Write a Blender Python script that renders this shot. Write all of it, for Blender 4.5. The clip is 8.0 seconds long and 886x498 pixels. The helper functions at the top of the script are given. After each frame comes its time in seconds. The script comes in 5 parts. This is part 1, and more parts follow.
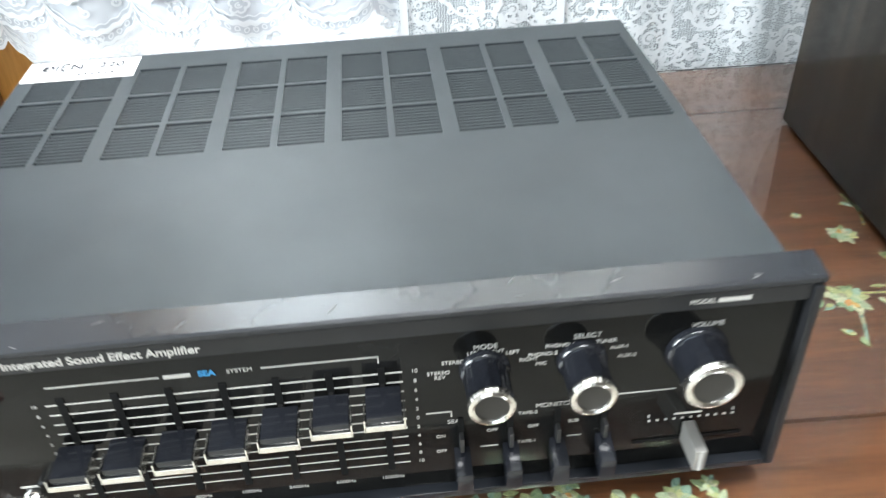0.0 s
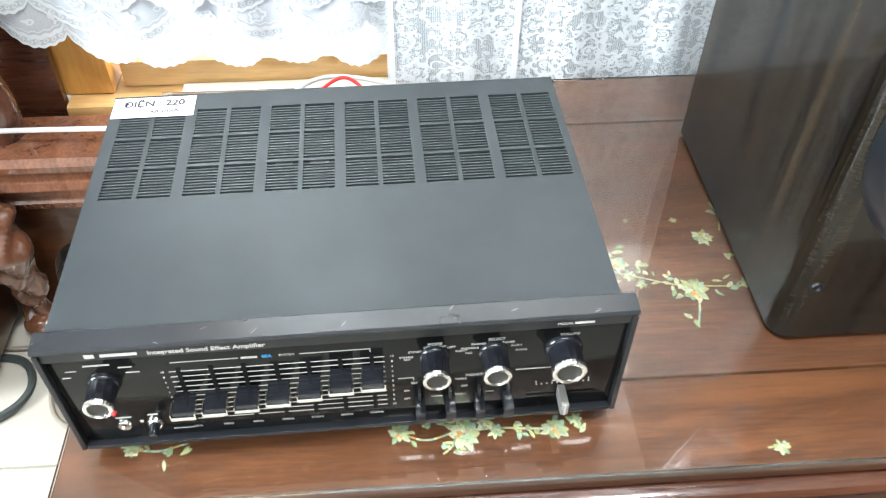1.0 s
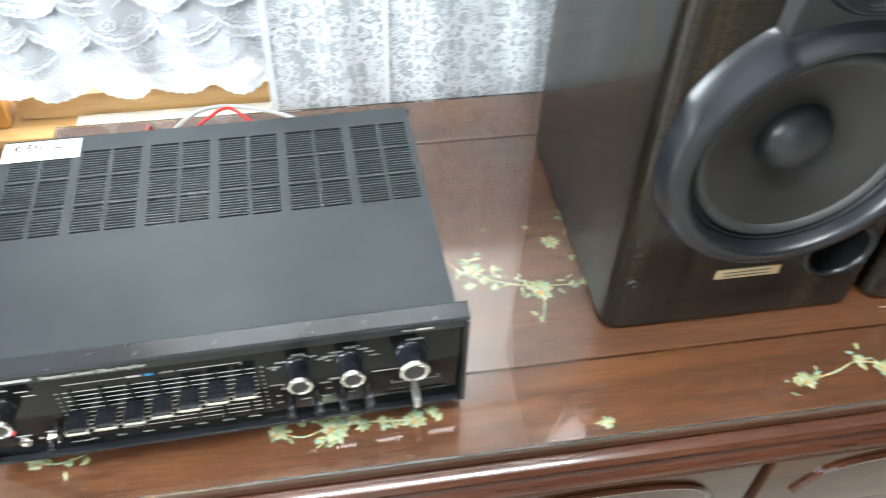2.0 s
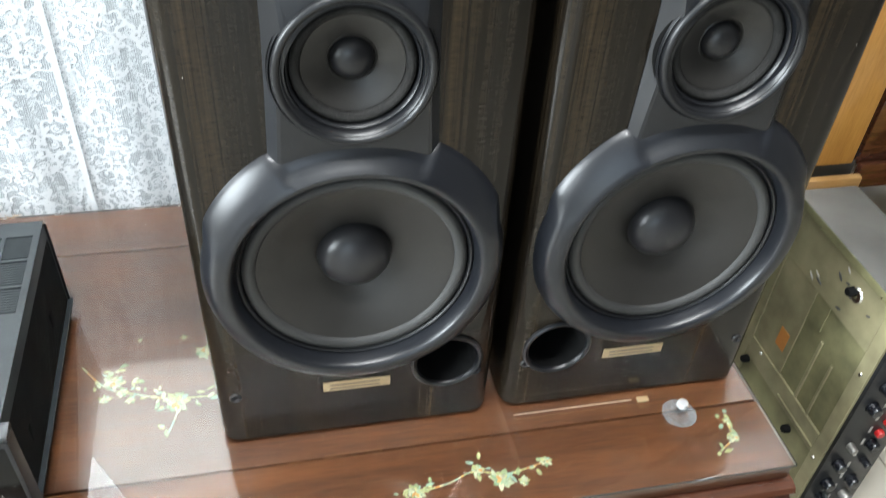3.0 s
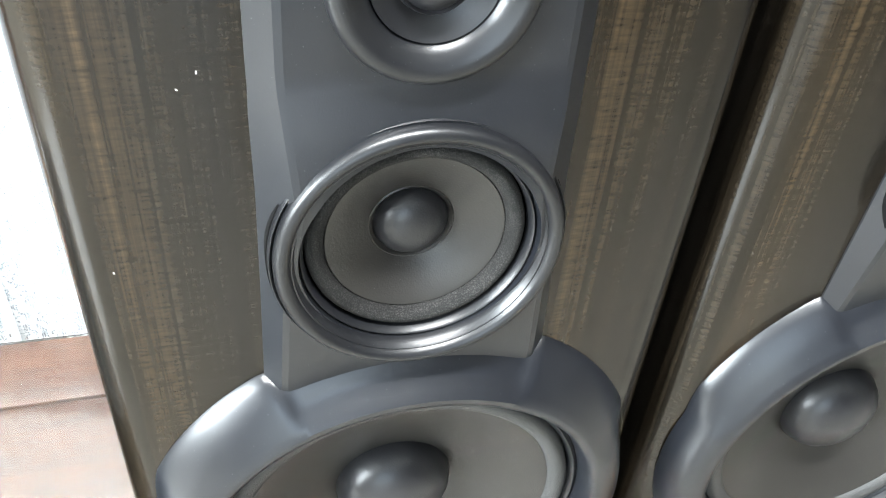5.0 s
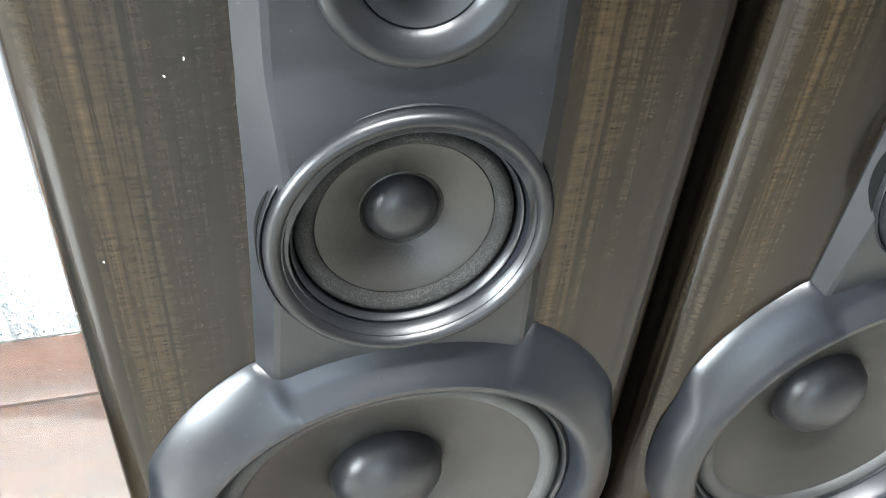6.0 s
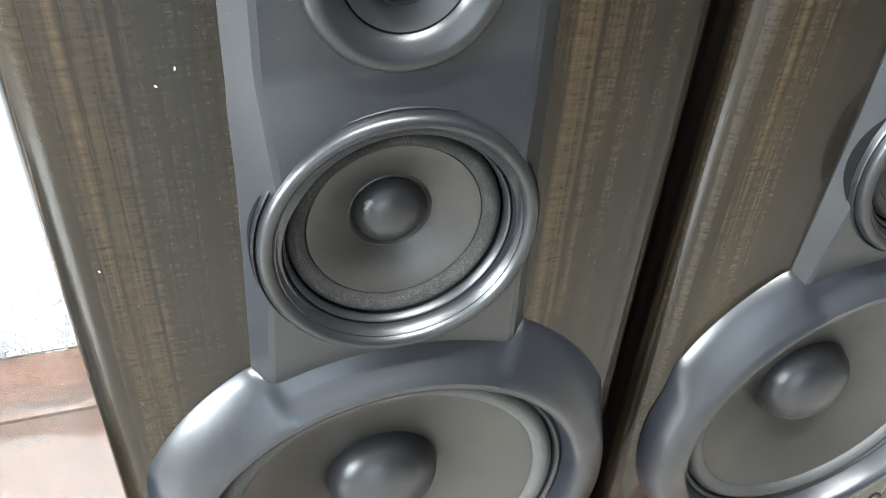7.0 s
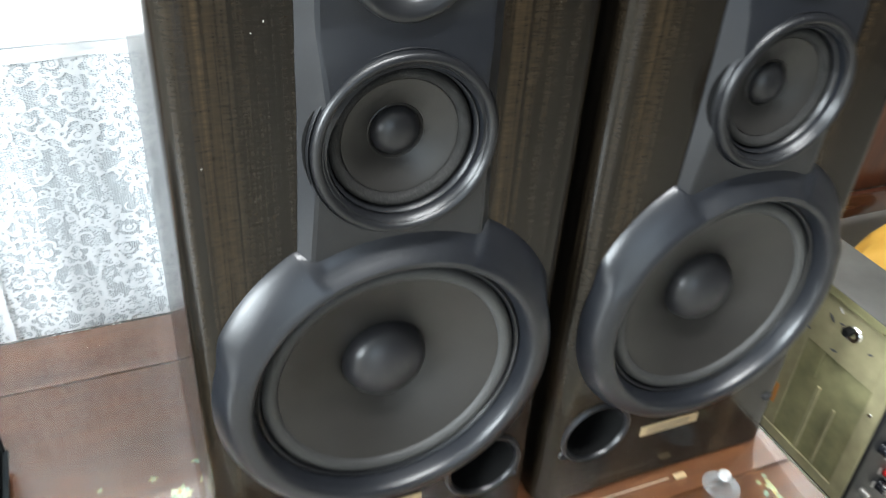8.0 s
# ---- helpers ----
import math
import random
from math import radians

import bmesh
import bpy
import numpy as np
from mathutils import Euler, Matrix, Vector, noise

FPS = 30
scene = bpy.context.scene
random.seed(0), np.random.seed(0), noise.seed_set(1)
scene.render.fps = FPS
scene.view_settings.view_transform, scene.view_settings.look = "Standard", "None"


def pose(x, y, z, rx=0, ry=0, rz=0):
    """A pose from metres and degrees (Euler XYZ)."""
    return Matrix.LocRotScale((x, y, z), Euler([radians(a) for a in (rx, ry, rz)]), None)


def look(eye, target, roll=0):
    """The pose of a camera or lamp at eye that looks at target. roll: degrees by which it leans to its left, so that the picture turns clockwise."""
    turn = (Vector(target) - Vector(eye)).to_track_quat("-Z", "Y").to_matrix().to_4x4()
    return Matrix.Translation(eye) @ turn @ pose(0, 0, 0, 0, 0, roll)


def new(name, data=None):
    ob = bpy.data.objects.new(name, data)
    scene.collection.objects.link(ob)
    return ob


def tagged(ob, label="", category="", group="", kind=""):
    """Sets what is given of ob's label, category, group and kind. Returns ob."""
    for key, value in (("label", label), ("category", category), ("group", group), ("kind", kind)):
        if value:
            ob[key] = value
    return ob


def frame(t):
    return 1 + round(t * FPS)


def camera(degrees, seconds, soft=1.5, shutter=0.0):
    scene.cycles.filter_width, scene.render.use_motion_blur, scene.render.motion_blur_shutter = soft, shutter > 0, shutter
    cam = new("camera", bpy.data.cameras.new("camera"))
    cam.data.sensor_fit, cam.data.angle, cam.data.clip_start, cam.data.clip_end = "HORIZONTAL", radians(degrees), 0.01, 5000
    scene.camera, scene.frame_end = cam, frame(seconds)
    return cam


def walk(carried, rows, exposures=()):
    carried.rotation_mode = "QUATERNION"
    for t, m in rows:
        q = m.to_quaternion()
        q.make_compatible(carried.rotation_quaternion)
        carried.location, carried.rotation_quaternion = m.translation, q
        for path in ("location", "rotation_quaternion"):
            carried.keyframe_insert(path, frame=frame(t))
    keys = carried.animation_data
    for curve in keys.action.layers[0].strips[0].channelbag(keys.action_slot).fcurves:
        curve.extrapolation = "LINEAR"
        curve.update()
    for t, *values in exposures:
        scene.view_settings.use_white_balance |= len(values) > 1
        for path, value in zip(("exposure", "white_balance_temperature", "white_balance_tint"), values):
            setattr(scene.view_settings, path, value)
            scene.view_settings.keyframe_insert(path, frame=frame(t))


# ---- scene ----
cam = camera(56.3, 8.0, soft=1.1, shutter=0.4)
PATH = [
    (0, (0.253, -0.265, 0.725), (0.325, 1.332, -0.477), -2.7),
    (0.5, (0.262, -0.322, 0.869), (0.349, 1.148, -0.485), -1.7),
    (1, (0.258, -0.375, 0.959), (0.366, 1.015, -0.474), 0.6),
    (1.2, (0.250, -0.387, 0.978), (0.385, 0.989, -0.467), 1.3),
    (2.3, (0.427, -0.455, 1.066), (0.727, 0.892, -0.381), 3.0),
    (2.5, (0.524, -0.469, 1.068), (0.853, 0.904, -0.348), 3.6),
    (2.8, (0.645, -0.483, 1.080), (1.011, 0.950, -0.266), 4.0),
    (3, (0.683, -0.487, 1.094), (1.054, 0.990, -0.201), 4.1),
    (3.3, (0.684, -0.436, 1.104), (1.098, 1.069, -0.145), 4.4),
    (3.5, (0.693, -0.385, 1.094), (1.083, 1.142, -0.137), 3.8),
    (3.8, (0.683, -0.264, 1.051), (1.109, 1.248, -0.186), 4.3),
    (4, (0.678, -0.224, 1.028), (1.108, 1.287, -0.210), 4.3),
    (4.5, (0.673, -0.197, 1.015), (1.117, 1.295, -0.240), 4.7),
    (6, (0.673, -0.202, 1.011), (1.150, 1.278, -0.247), 4.7),
    (6.5, (0.674, -0.207, 1.009), (1.163, 1.289, -0.225), 4.0),
    (7, (0.668, -0.209, 1.013), (1.186, 1.271, -0.229), 3.8),
    (7.5, (0.656, -0.245, 1.006), (1.221, 1.271, -0.171), 2.7),
    (7.8, (0.606, -0.297, 1.015), (1.263, 1.203, -0.133), 4.1),
    (8, (0.575, -0.372, 1.035), (1.263, 1.129, -0.094), 4.2),
]
EXPOSURE = [(0, 0.46), (0.5, 0.72), (1.0, 0.60), (1.2, 0.42), (2.3, 0.38), (3.0, 0.45), (3.4, 0.50), (4.0, 1.50), (6.5, 1.52), (7.4, 1.60), (8, 0.57)]
walk(cam, [(t, look(eye, target, roll)) for t, eye, target, roll in PATH], EXPOSURE)

# ---- light ----
world = bpy.data.worlds.new("sky")
scene.world = world
world.use_nodes = True
wn, wl = world.node_tree.nodes, world.node_tree.links
sky = wn.new("ShaderNodeTexSky")
sky.sky_type, sky.sun_disc = "NISHITA", False
sky.sun_elevation, sky.sun_rotation = radians(48), radians(150)
wl.new(sky.outputs[0], wn["Background"].inputs[0])
wn["Background"].inputs[1].default_value = 0.12


def area(name, at, target, sx, sy, watts, color):
    d = bpy.data.lights.new(name, "AREA")
    d.shape, d.size, d.size_y, d.energy, d.color = "RECTANGLE", sx, sy, watts, color
    ob = new(name, d)
    ob.matrix_world = look(at, target)
    return ob


# daylight of the window behind the lace, a window in the west wall, the doorway behind the camera, and the ceiling tube
area("window_daylight", (0.79, 0.86, 1.35), (0.79, -1.0, 0.75), 1.95, 1.5, 112, (0.86, 0.95, 1.0))
area("west_window_daylight", (-2.36, -1.0, 1.55), (0.8, -0.2, 0.7), 1.5, 1.3, 165, (0.86, 0.95, 1.0))
area("doorway_daylight", (-0.3, -3.05, 1.25), (0.4, 0.5, 0.7), 1.7, 2.1, 17, (0.78, 0.92, 1.0))
area("ceiling_tube_light", (0.55, -0.45, 2.70), (0.55, -0.45, 0), 1.2, 0.16, 54, (0.95, 0.98, 1.0))

# ---- materials ----


def material(name, color, rough=0.5, metal=0.0, coat=0.0, spec=0.5):
    m = bpy.data.materials.new(name)
    m.use_nodes = True
    b = m.node_tree.nodes["Principled BSDF"]
    b.inputs["Base Color"].default_value = (*color, 1)
    b.inputs["Roughness"].default_value = rough
    b.inputs["Metallic"].default_value = metal
    b.inputs["Coat Weight"].default_value = coat
    b.inputs["Coat Roughness"].default_value = 0.06
    b.inputs["Specular IOR Level"].default_value = spec
    return m


def nodes_of(m):
    return m.node_tree.nodes, m.node_tree.links, m.node_tree.nodes["Principled BSDF"]


def coords(m, scale=(1, 1, 1), turn=(0, 0, 0)):
    n, l, b = nodes_of(m)
    tc, mp = n.new("ShaderNodeTexCoord"), n.new("ShaderNodeMapping")
    l.new(tc.outputs["Object"], mp.inputs[0])
    mp.inputs["Scale"].default_value, mp.inputs["Rotation"].default_value = scale, turn
    return mp.outputs[0]


def noise_tex(m, vec, scale, detail=4.0, rough=0.55, distort=0.0):
    n, l, b = nodes_of(m)
    t = n.new("ShaderNodeTexNoise")
    t.inputs["Scale"].default_value, t.inputs["Detail"].default_value = scale, detail
    t.inputs["Roughness"].default_value, t.inputs["Distortion"].default_value = rough, distort
    l.new(vec, t.inputs["Vector"])
    return t.outputs["Fac"]


def ramp(m, fac, stops):
    n, l, b = nodes_of(m)
    r = n.new("ShaderNodeValToRGB")
    while len(r.color_ramp.elements) < len(stops):
        r.color_ramp.elements.new(0.5)
    for e, (at, c) in zip(r.color_ramp.elements, stops):
        e.position, e.color = at, (*c, 1) if len(c) == 3 else c
    l.new(fac, r.inputs[0])
    return r.outputs[0]


def grey(*stops):
    return [(a, (v, v, v)) for a, v in stops]


def mixed(m, fac, a, b, blend="MIX"):
    n, l, _ = nodes_of(m)
    x = n.new("ShaderNodeMix")
    x.data_type, x.blend_type = "RGBA", blend
    for sock, v in ((0, fac), (6, a), (7, b)):
        if isinstance(v, (int, float)):
            x.inputs[sock].default_value = v
        elif isinstance(v, tuple):
            x.inputs[sock].default_value = (*v, 1)
        else:
            l.new(v, x.inputs[sock])
    return x.outputs[2]


def bump(m, height, strength, distance=0.001):
    n, l, b = nodes_of(m)
    k = n.new("ShaderNodeBump")
    k.inputs["Strength"].default_value, k.inputs["Distance"].default_value = strength, distance
    l.new(height, k.inputs["Height"])
    l.new(k.outputs[0], b.inputs["Normal"])


def link(m, out, name):
    n, l, b = nodes_of(m)
    l.new(out, b.inputs[name])


def worn(name, color, rough, metal=0.0, coat=0.0, grain=900.0, relief=0.12, vary=0.25, spec=0.5, blotch=0.04):
    """A painted, moulded or metal surface with fine grain, faint cloudy wear and dust."""
    m = material(name, color, rough, metal, coat, spec)
    v = coords(m)
    cloud, fine = noise_tex(m, v, 9.0, 5), noise_tex(m, v, grain, 2)
    lo, hi = tuple(c * (1 - vary) for c in color), tuple(min(1, c * (1 + vary) + 0.004) for c in color)
    link(m, ramp(m, cloud, [(0.3, lo), (0.7, hi)]), "Base Color")
    link(m, ramp(m, noise_tex(m, v, 26.0, 6), grey((0.3, max(0.03, rough - blotch)), (0.7, min(1, rough + blotch)))), "Roughness")
    if relief:
        bump(m, fine, relief, 0.0004)
    return m


def wood(name, dark, mid, light, stretch, rough=0.3, coat=0.5, scale=1.0, relief=0.1):
    """Wood whose grain runs along the axis that stretch compresses."""
    m = material(name, mid, rough, 0, coat)
    v = coords(m, stretch)
    big = noise_tex(m, v, 5.0 * scale, 6, 0.6, 0.8)
    fine = noise_tex(m, v, 42.0 * scale, 5, 0.65, 0.2)
    c1 = ramp(m, big, [(0.28, dark), (0.5, mid), (0.72, light)])
    c2 = ramp(m, fine, [(0.3, dark), (0.62, light)])
    link(m, mixed(m, 0.38, c1, c2), "Base Color")
    link(m, ramp(m, noise_tex(m, coords(m), 17.0, 5), grey((0.3, rough - 0.035), (0.7, rough + 0.045))), "Roughness")
    bump(m, fine, relief, 0.0006)
    return m


def dusted(m, color, amount=0.35):
    """Adds sparse specks of pale dust to a plain dark surface."""
    n, l, b = nodes_of(m)
    before = b.inputs["Base Color"].links[0].from_socket
    speck = ramp(m, noise_tex(m, coords(m), 950.0, 1, 0.4), grey((0.76, 0.0), (0.82, amount)))
    link(m, mixed(m, speck, before, tuple(c + 0.16 for c in color)), "Base Color")
    return m


def speckled(name, dark, pale):
    """Open-pored foam: dark pores between pale grains."""
    m = material(name, dark, 0.85, 0, 0, 0.3)
    v = coords(m)
    grain = noise_tex(m, v, 1500.0, 2, 0.7)
    patch = ramp(m, noise_tex(m, v, 60.0, 4), grey((0.3, 0.45), (0.7, 1.0)))
    tone = ramp(m, grain, [(0.42, dark), (0.52, tuple(0.35 * c for c in pale)), (0.66, pale)])
    link(m, mixed(m, 1.0, tone, patch, "MULTIPLY"), "Base Color")
    bump(m, grain, 0.8, 0.0006)
    return m


def smoked_oak():
    """Dark lacquered veneer: upright dark streaks crossed by fine golden ripple figure."""
    m = material("smoked_oak_veneer", (0.02, 0.015, 0.01), 0.27, 0, 0.34, 0.17)
    n, l, b = nodes_of(m)
    b.inputs["Coat Roughness"].default_value = 0.075
    band = noise_tex(m, coords(m, (13, 13, 0.22)), 1.6, 2, 0.45, 0.25)
    streak = noise_tex(m, coords(m, (34, 34, 0.5)), 3.2, 5, 0.65, 0.35)
    line = noise_tex(m, coords(m, (110, 110, 1.1)), 4.0, 4, 0.65, 0.1)
    ripple = noise_tex(m, coords(m, (24, 24, 150)), 3.4, 4, 0.6, 0.35)
    fleck = noise_tex(m, coords(m, (70, 70, 170)), 4.0, 3, 0.6, 0.1)
    tone = ramp(m, band, [(0.34, (0.0044, 0.0041, 0.0038)), (0.50, (0.0096, 0.0075, 0.0051)), (0.70, (0.0230, 0.0155, 0.0083))])
    tone = mixed(m, 0.85, tone, ramp(m, streak, grey((0.38, 0.32), (0.50, 0.95), (0.66, 1.55))), "MULTIPLY")
    tone = mixed(m, 0.75, tone, ramp(m, line, grey((0.34, 0.40), (0.60, 1.35))), "MULTIPLY")
    rip = mixed(m, 1.0, tone, ramp(m, ripple, grey((0.32, 0.55), (0.68, 1.55))), "MULTIPLY")
    tone = mixed(m, ramp(m, streak, grey((0.36, 0.25), (0.60, 1.0))), tone, rip)
    gold = ramp(m, fleck, grey((0.52, 0.0), (0.74, 1.0)))
    both = n.new("ShaderNodeMath")
    both.operation = "MULTIPLY"
    l.new(gold, both.inputs[0])
    l.new(ramp(m, streak, grey((0.44, 0.0), (0.70, 0.20))), both.inputs[1])
    link(m, mixed(m, both.outputs[0], tone, (0.10, 0.060, 0.024)), "Base Color")
    link(m, ramp(m, noise_tex(m, coords(m), 14.0, 3), grey((0.3, 0.225), (0.7, 0.264))), "Roughness")
    bump(m, line, 0.025, 0.0004)
    return m


CASE = worn("charcoal_painted_steel", (0.0290, 0.0350, 0.0385), 0.43, 0.0, 0.0, 1500, 0.2, 0.12, 0.15)
LIP = worn("black_anodised_aluminium", (0.016, 0.018, 0.022), 0.21, 0.1, 0, 1200, 0.06, 0.3)
SIDE = worn("worn_black_edge_paint", (0.013, 0.0135, 0.015), 0.36, 0, 0, 700, 0.15, 0.4, 0.35)
PANEL = worn("glossy_black_panel", (0.0045, 0.0045, 0.0042), 0.10, 0, 0.0, 400, 0.02, 0.3, 0.22)
# matt black parts, and the shade of slots, gaps and vents as colour
SLOT = worn("matt_black_and_recess_shade", (0.0025, 0.0025, 0.0025), 0.8, 0, 0, 300, 0.1, 0.3, 0.15)
KNOB = worn("black_knob_plastic", (0.008, 0.009, 0.012), 0.18, 0, 0.1, 600, 0.03, 0.3)
CHROME = worn("bright_machined_metal", (0.80, 0.78, 0.74), 0.20, 1.0, 0, 700, 0.08, 0.1)
KNOBTOP = worn("dull_black_knob_face", (0.035, 0.033, 0.03), 0.34, 0.4, 0, 1500, 0.2, 0.3)
WHITE_INK = worn("off_white_print", (0.48, 0.46, 0.43), 0.6, 0, 0, 300, 0.0, 0.1)
BLUE_INK = worn("blue_print", (0.03, 0.22, 0.45), 0.5, 0, 0, 300, 0.0, 0.1)
PAPER = worn("white_paper_tape", (0.80, 0.80, 0.78), 0.7, 0, 0, 120, 0.1, 0.05)
PEN = worn("dark_pen_ink", (0.02, 0.02, 0.03), 0.6, 0, 0, 300, 0, 0.2)
RED = worn("red_plastic", (0.55, 0.02, 0.02), 0.35, 0, 0.2, 300, 0.05, 0.2)
MARK = worn("pale_scuff", (0.10, 0.10, 0.10), 0.5, 0.2, 0, 900, 0.1, 0.2)
GREYCAP = worn("grey_metal_cap", (0.30, 0.29, 0.27), 0.4, 0.6, 0, 900, 0.1, 0.2)
TRIM = dusted(worn("blue_grey_moulded_plastic", (0.0078, 0.0090, 0.0120), 0.315, 0, 0, 1300, 0.10, 0.08, 0.56, 0.03), (0.0078, 0.0090, 0.0120))
RING = dusted(worn("satin_black_ring", (0.0055, 0.006, 0.0075), 0.355, 0, 0.0, 900, 0.05, 0.1, 0.56, 0.03), (0.0055, 0.006, 0.0075))
RUBBER = worn("dusty_rubber_surround", (0.034, 0.034, 0.033), 0.55, 0, 0, 1000, 0.9, 0.45)
FOAM = speckled("speckled_grey_foam", (0.014, 0.0137, 0.0132), (0.058, 0.056, 0.053))
CONE = dusted(worn("grey_paper_cone", (0.0185, 0.0172, 0.0158), 0.36, 0, 0, 1100, 0.3, 0.12, 0.5), (0.0185, 0.0172, 0.0158))
DOME = worn("coated_dust_cap", (0.013, 0.013, 0.015), 0.33, 0, 0, 1100, 0.25, 0.2)
GOLD = worn("pale_gold_badge", (0.50, 0.38, 0.22), 0.45, 0.5, 0, 400, 0.1, 0.2)
DUSTY = worn("dusty_pale_can", (0.62, 0.61, 0.58), 0.8, 0, 0, 300, 0.4, 0.5)
SCREW = worn("dark_steel_screw", (0.10, 0.10, 0.10), 0.35, 0.9, 0, 600, 0.1, 0.2)
OAK = smoked_oak()
ROSE = wood("red_brown_rosewood", (0.018, 0.0056, 0.0021), (0.049, 0.0168, 0.0056), (0.102, 0.0385, 0.0135), (0.7, 9, 9), 0.325, 0.5, 0.9)
ROSE_Y = wood("red_brown_rosewood_upright", (0.030, 0.0085, 0.0042), (0.075, 0.022, 0.009), (0.14, 0.045, 0.017), (8, 8, 0.8), 0.37, 0.3, 0.9)
DARKROSE = wood("dark_rosewood_moulding", (0.024, 0.008, 0.005), (0.062, 0.020, 0.011), (0.115, 0.042, 0.021), (0.7, 9, 9), 0.19, 0.7, 0.9)
CARVED = wood("glossy_carved_rosewood", (0.050, 0.018, 0.010), (0.110, 0.042, 0.022), (0.180, 0.075, 0.040), (6, 6, 0.9), 0.16, 0.7, 0.9)
PINE = wood("orange_varnished_wood", (0.34, 0.17, 0.055), (0.44, 0.25, 0.09), (0.55, 0.34, 0.145), (0.8, 7, 7), 0.37, 0.4, 0.8)
PINE_Z = wood("orange_varnished_wood_upright", (0.38, 0.16, 0.028), (0.52, 0.245, 0.05), (0.62, 0.32, 0.085), (7, 7, 0.8), 0.37, 0.4, 0.8)
WALL = worn("greige_wall_paint", (0.34, 0.33, 0.31), 0.7, 0, 0, 200, 0.15, 0.05)
# unseen walls coloured dark, so that glossy fronts reflect a dim room
DIMWALL = worn("dimmed_unseen_wall", (0.085, 0.075, 0.065), 0.7, 0, 0, 200, 0.15, 0.08)
CEIL = worn("white_ceiling_paint", (0.62, 0.62, 0.61), 0.8, 0, 0, 200, 0.1, 0.03)
TILE = worn("cream_floor_tile", (0.41, 0.385, 0.33), 0.18, 0, 0.2, 150, 0.03, 0.06)
GROUT = worn("grey_grout", (0.35, 0.32, 0.27), 0.8, 0, 0, 200, 0.2, 0.1)
OLIVE = worn("tarnished_olive_plated_steel", (0.36, 0.325, 0.19), 0.38, 0.3, 0, 500, 0.2, 0.45)
OLIVE_D = worn("dull_olive_plate", (0.26, 0.245, 0.125), 0.5, 0.2, 0, 500, 0.2, 0.5)
DULL = worn("dusty_dark_grey_metal", (0.09, 0.09, 0.085), 0.5, 0.4, 0, 500, 0.2, 0.3)
GREYCABLE = worn("grey_cable", (0.45, 0.45, 0.44), 0.5, 0, 0, 300, 0.1, 0.1)
TANCABLE = worn("dull_tan_cable", (0.22, 0.19, 0.15), 0.5, 0, 0, 300, 0.1, 0.1)
BLACKCABLE = worn("dark_cable", (0.03, 0.038, 0.036), 0.5, 0, 0, 300, 0.1, 0.1)
CREAM = worn("cream_tape_and_sill_glare", (0.48, 0.44, 0.37), 0.4, 0, 0, 300, 0.1, 0.08)
ORANGE = worn("orange_paper_tag", (0.60, 0.24, 0.05), 0.6, 0, 0, 200, 0.1, 0.2)


def pearl():
    m = material("mother_of_pearl", (0.6, 0.6, 0.4), 0.16, 0.25, 0.6)
    n, l, b = nodes_of(m)
    v = coords(m)
    g = n.new("ShaderNodeNewGeometry")
    c = ramp(m, g.outputs["Random Per Island"], [(0.0, (0.22, 0.36, 0.25)), (0.2, (0.60, 0.52, 0.22)), (0.4, (0.34, 0.46, 0.32)), (0.6, (0.64, 0.60, 0.42)), (0.78, (0.26, 0.42, 0.36)), (0.9, (0.66, 0.30, 0.10)), (1.0, (0.58, 0.52, 0.22))])
    w = ramp(m, noise_tex(m, v, 240, 4, 0.6, 1.5), [(0.3, (0.30, 0.36, 0.34)), (0.55, (0.70, 0.72, 0.66)), (0.75, (0.76, 0.68, 0.55))])
    link(m, mixed(m, 0.85, c, w, "MULTIPLY"), "Base Color")
    return m


PEARL = pearl()


def clear(name, tint, rough=0.0, ior=1.5):
    m = material(name, tint, rough)
    n, l, b = nodes_of(m)
    b.inputs["Transmission Weight"].default_value = 1.0
    b.inputs["IOR"].default_value = ior
    return m


GLASS = clear("clear_sheet_glass", (0.97, 0.985, 0.975))
TOP_GLASS = clear("smeared_sheet_glass", (0.97, 0.985, 0.975), 0.02)


def clear_plastic():
    m = bpy.data.materials.new("clear_plastic")
    m.use_nodes = True
    n, l = m.node_tree.nodes, m.node_tree.links
    n.remove(n["Principled BSDF"])
    tr, gl, mx = (n.new("ShaderNode" + k) for k in ("BsdfTransparent", "BsdfDiffuse", "MixShader"))
    tr.inputs[0].default_value = (0.90, 0.92, 0.92, 1)
    gl.inputs[0].default_value, mx.inputs[0].default_value = (0.55, 0.58, 0.60, 1), 0.12
    l.new(tr.outputs[0], mx.inputs[1])
    l.new(gl.outputs[0], mx.inputs[2])
    l.new(mx.outputs[0], n["Material Output"].inputs[0])
    return m


PLASTIC = clear_plastic()
DIM_SILL = worn("dimmed_sill_grey", (0.07, 0.07, 0.07), 0.6, 0, 0, 300, 0.2, 0.3)
YELLOW = worn("mustard_yellow_cloth", (0.62, 0.34, 0.05), 0.75, 0, 0, 500, 0.4, 0.15)


def cloth(name, color, through_part):
    m = bpy.data.materials.new(name)
    m.use_nodes = True
    n, l = m.node_tree.nodes, m.node_tree.links
    n.remove(n["Principled BSDF"])
    di, tl, mx = n.new("ShaderNodeBsdfDiffuse"), n.new("ShaderNodeBsdfTranslucent"), n.new("ShaderNodeMixShader")
    di.inputs[0].default_value = tl.inputs[0].default_value = (*color, 1)
    mx.inputs[0].default_value = through_part
    l.new(di.outputs[0], mx.inputs[1])
    l.new(tl.outputs[0], mx.inputs[2])
    l.new(mx.outputs[0], n["Material Output"].inputs[0])
    return m, mx


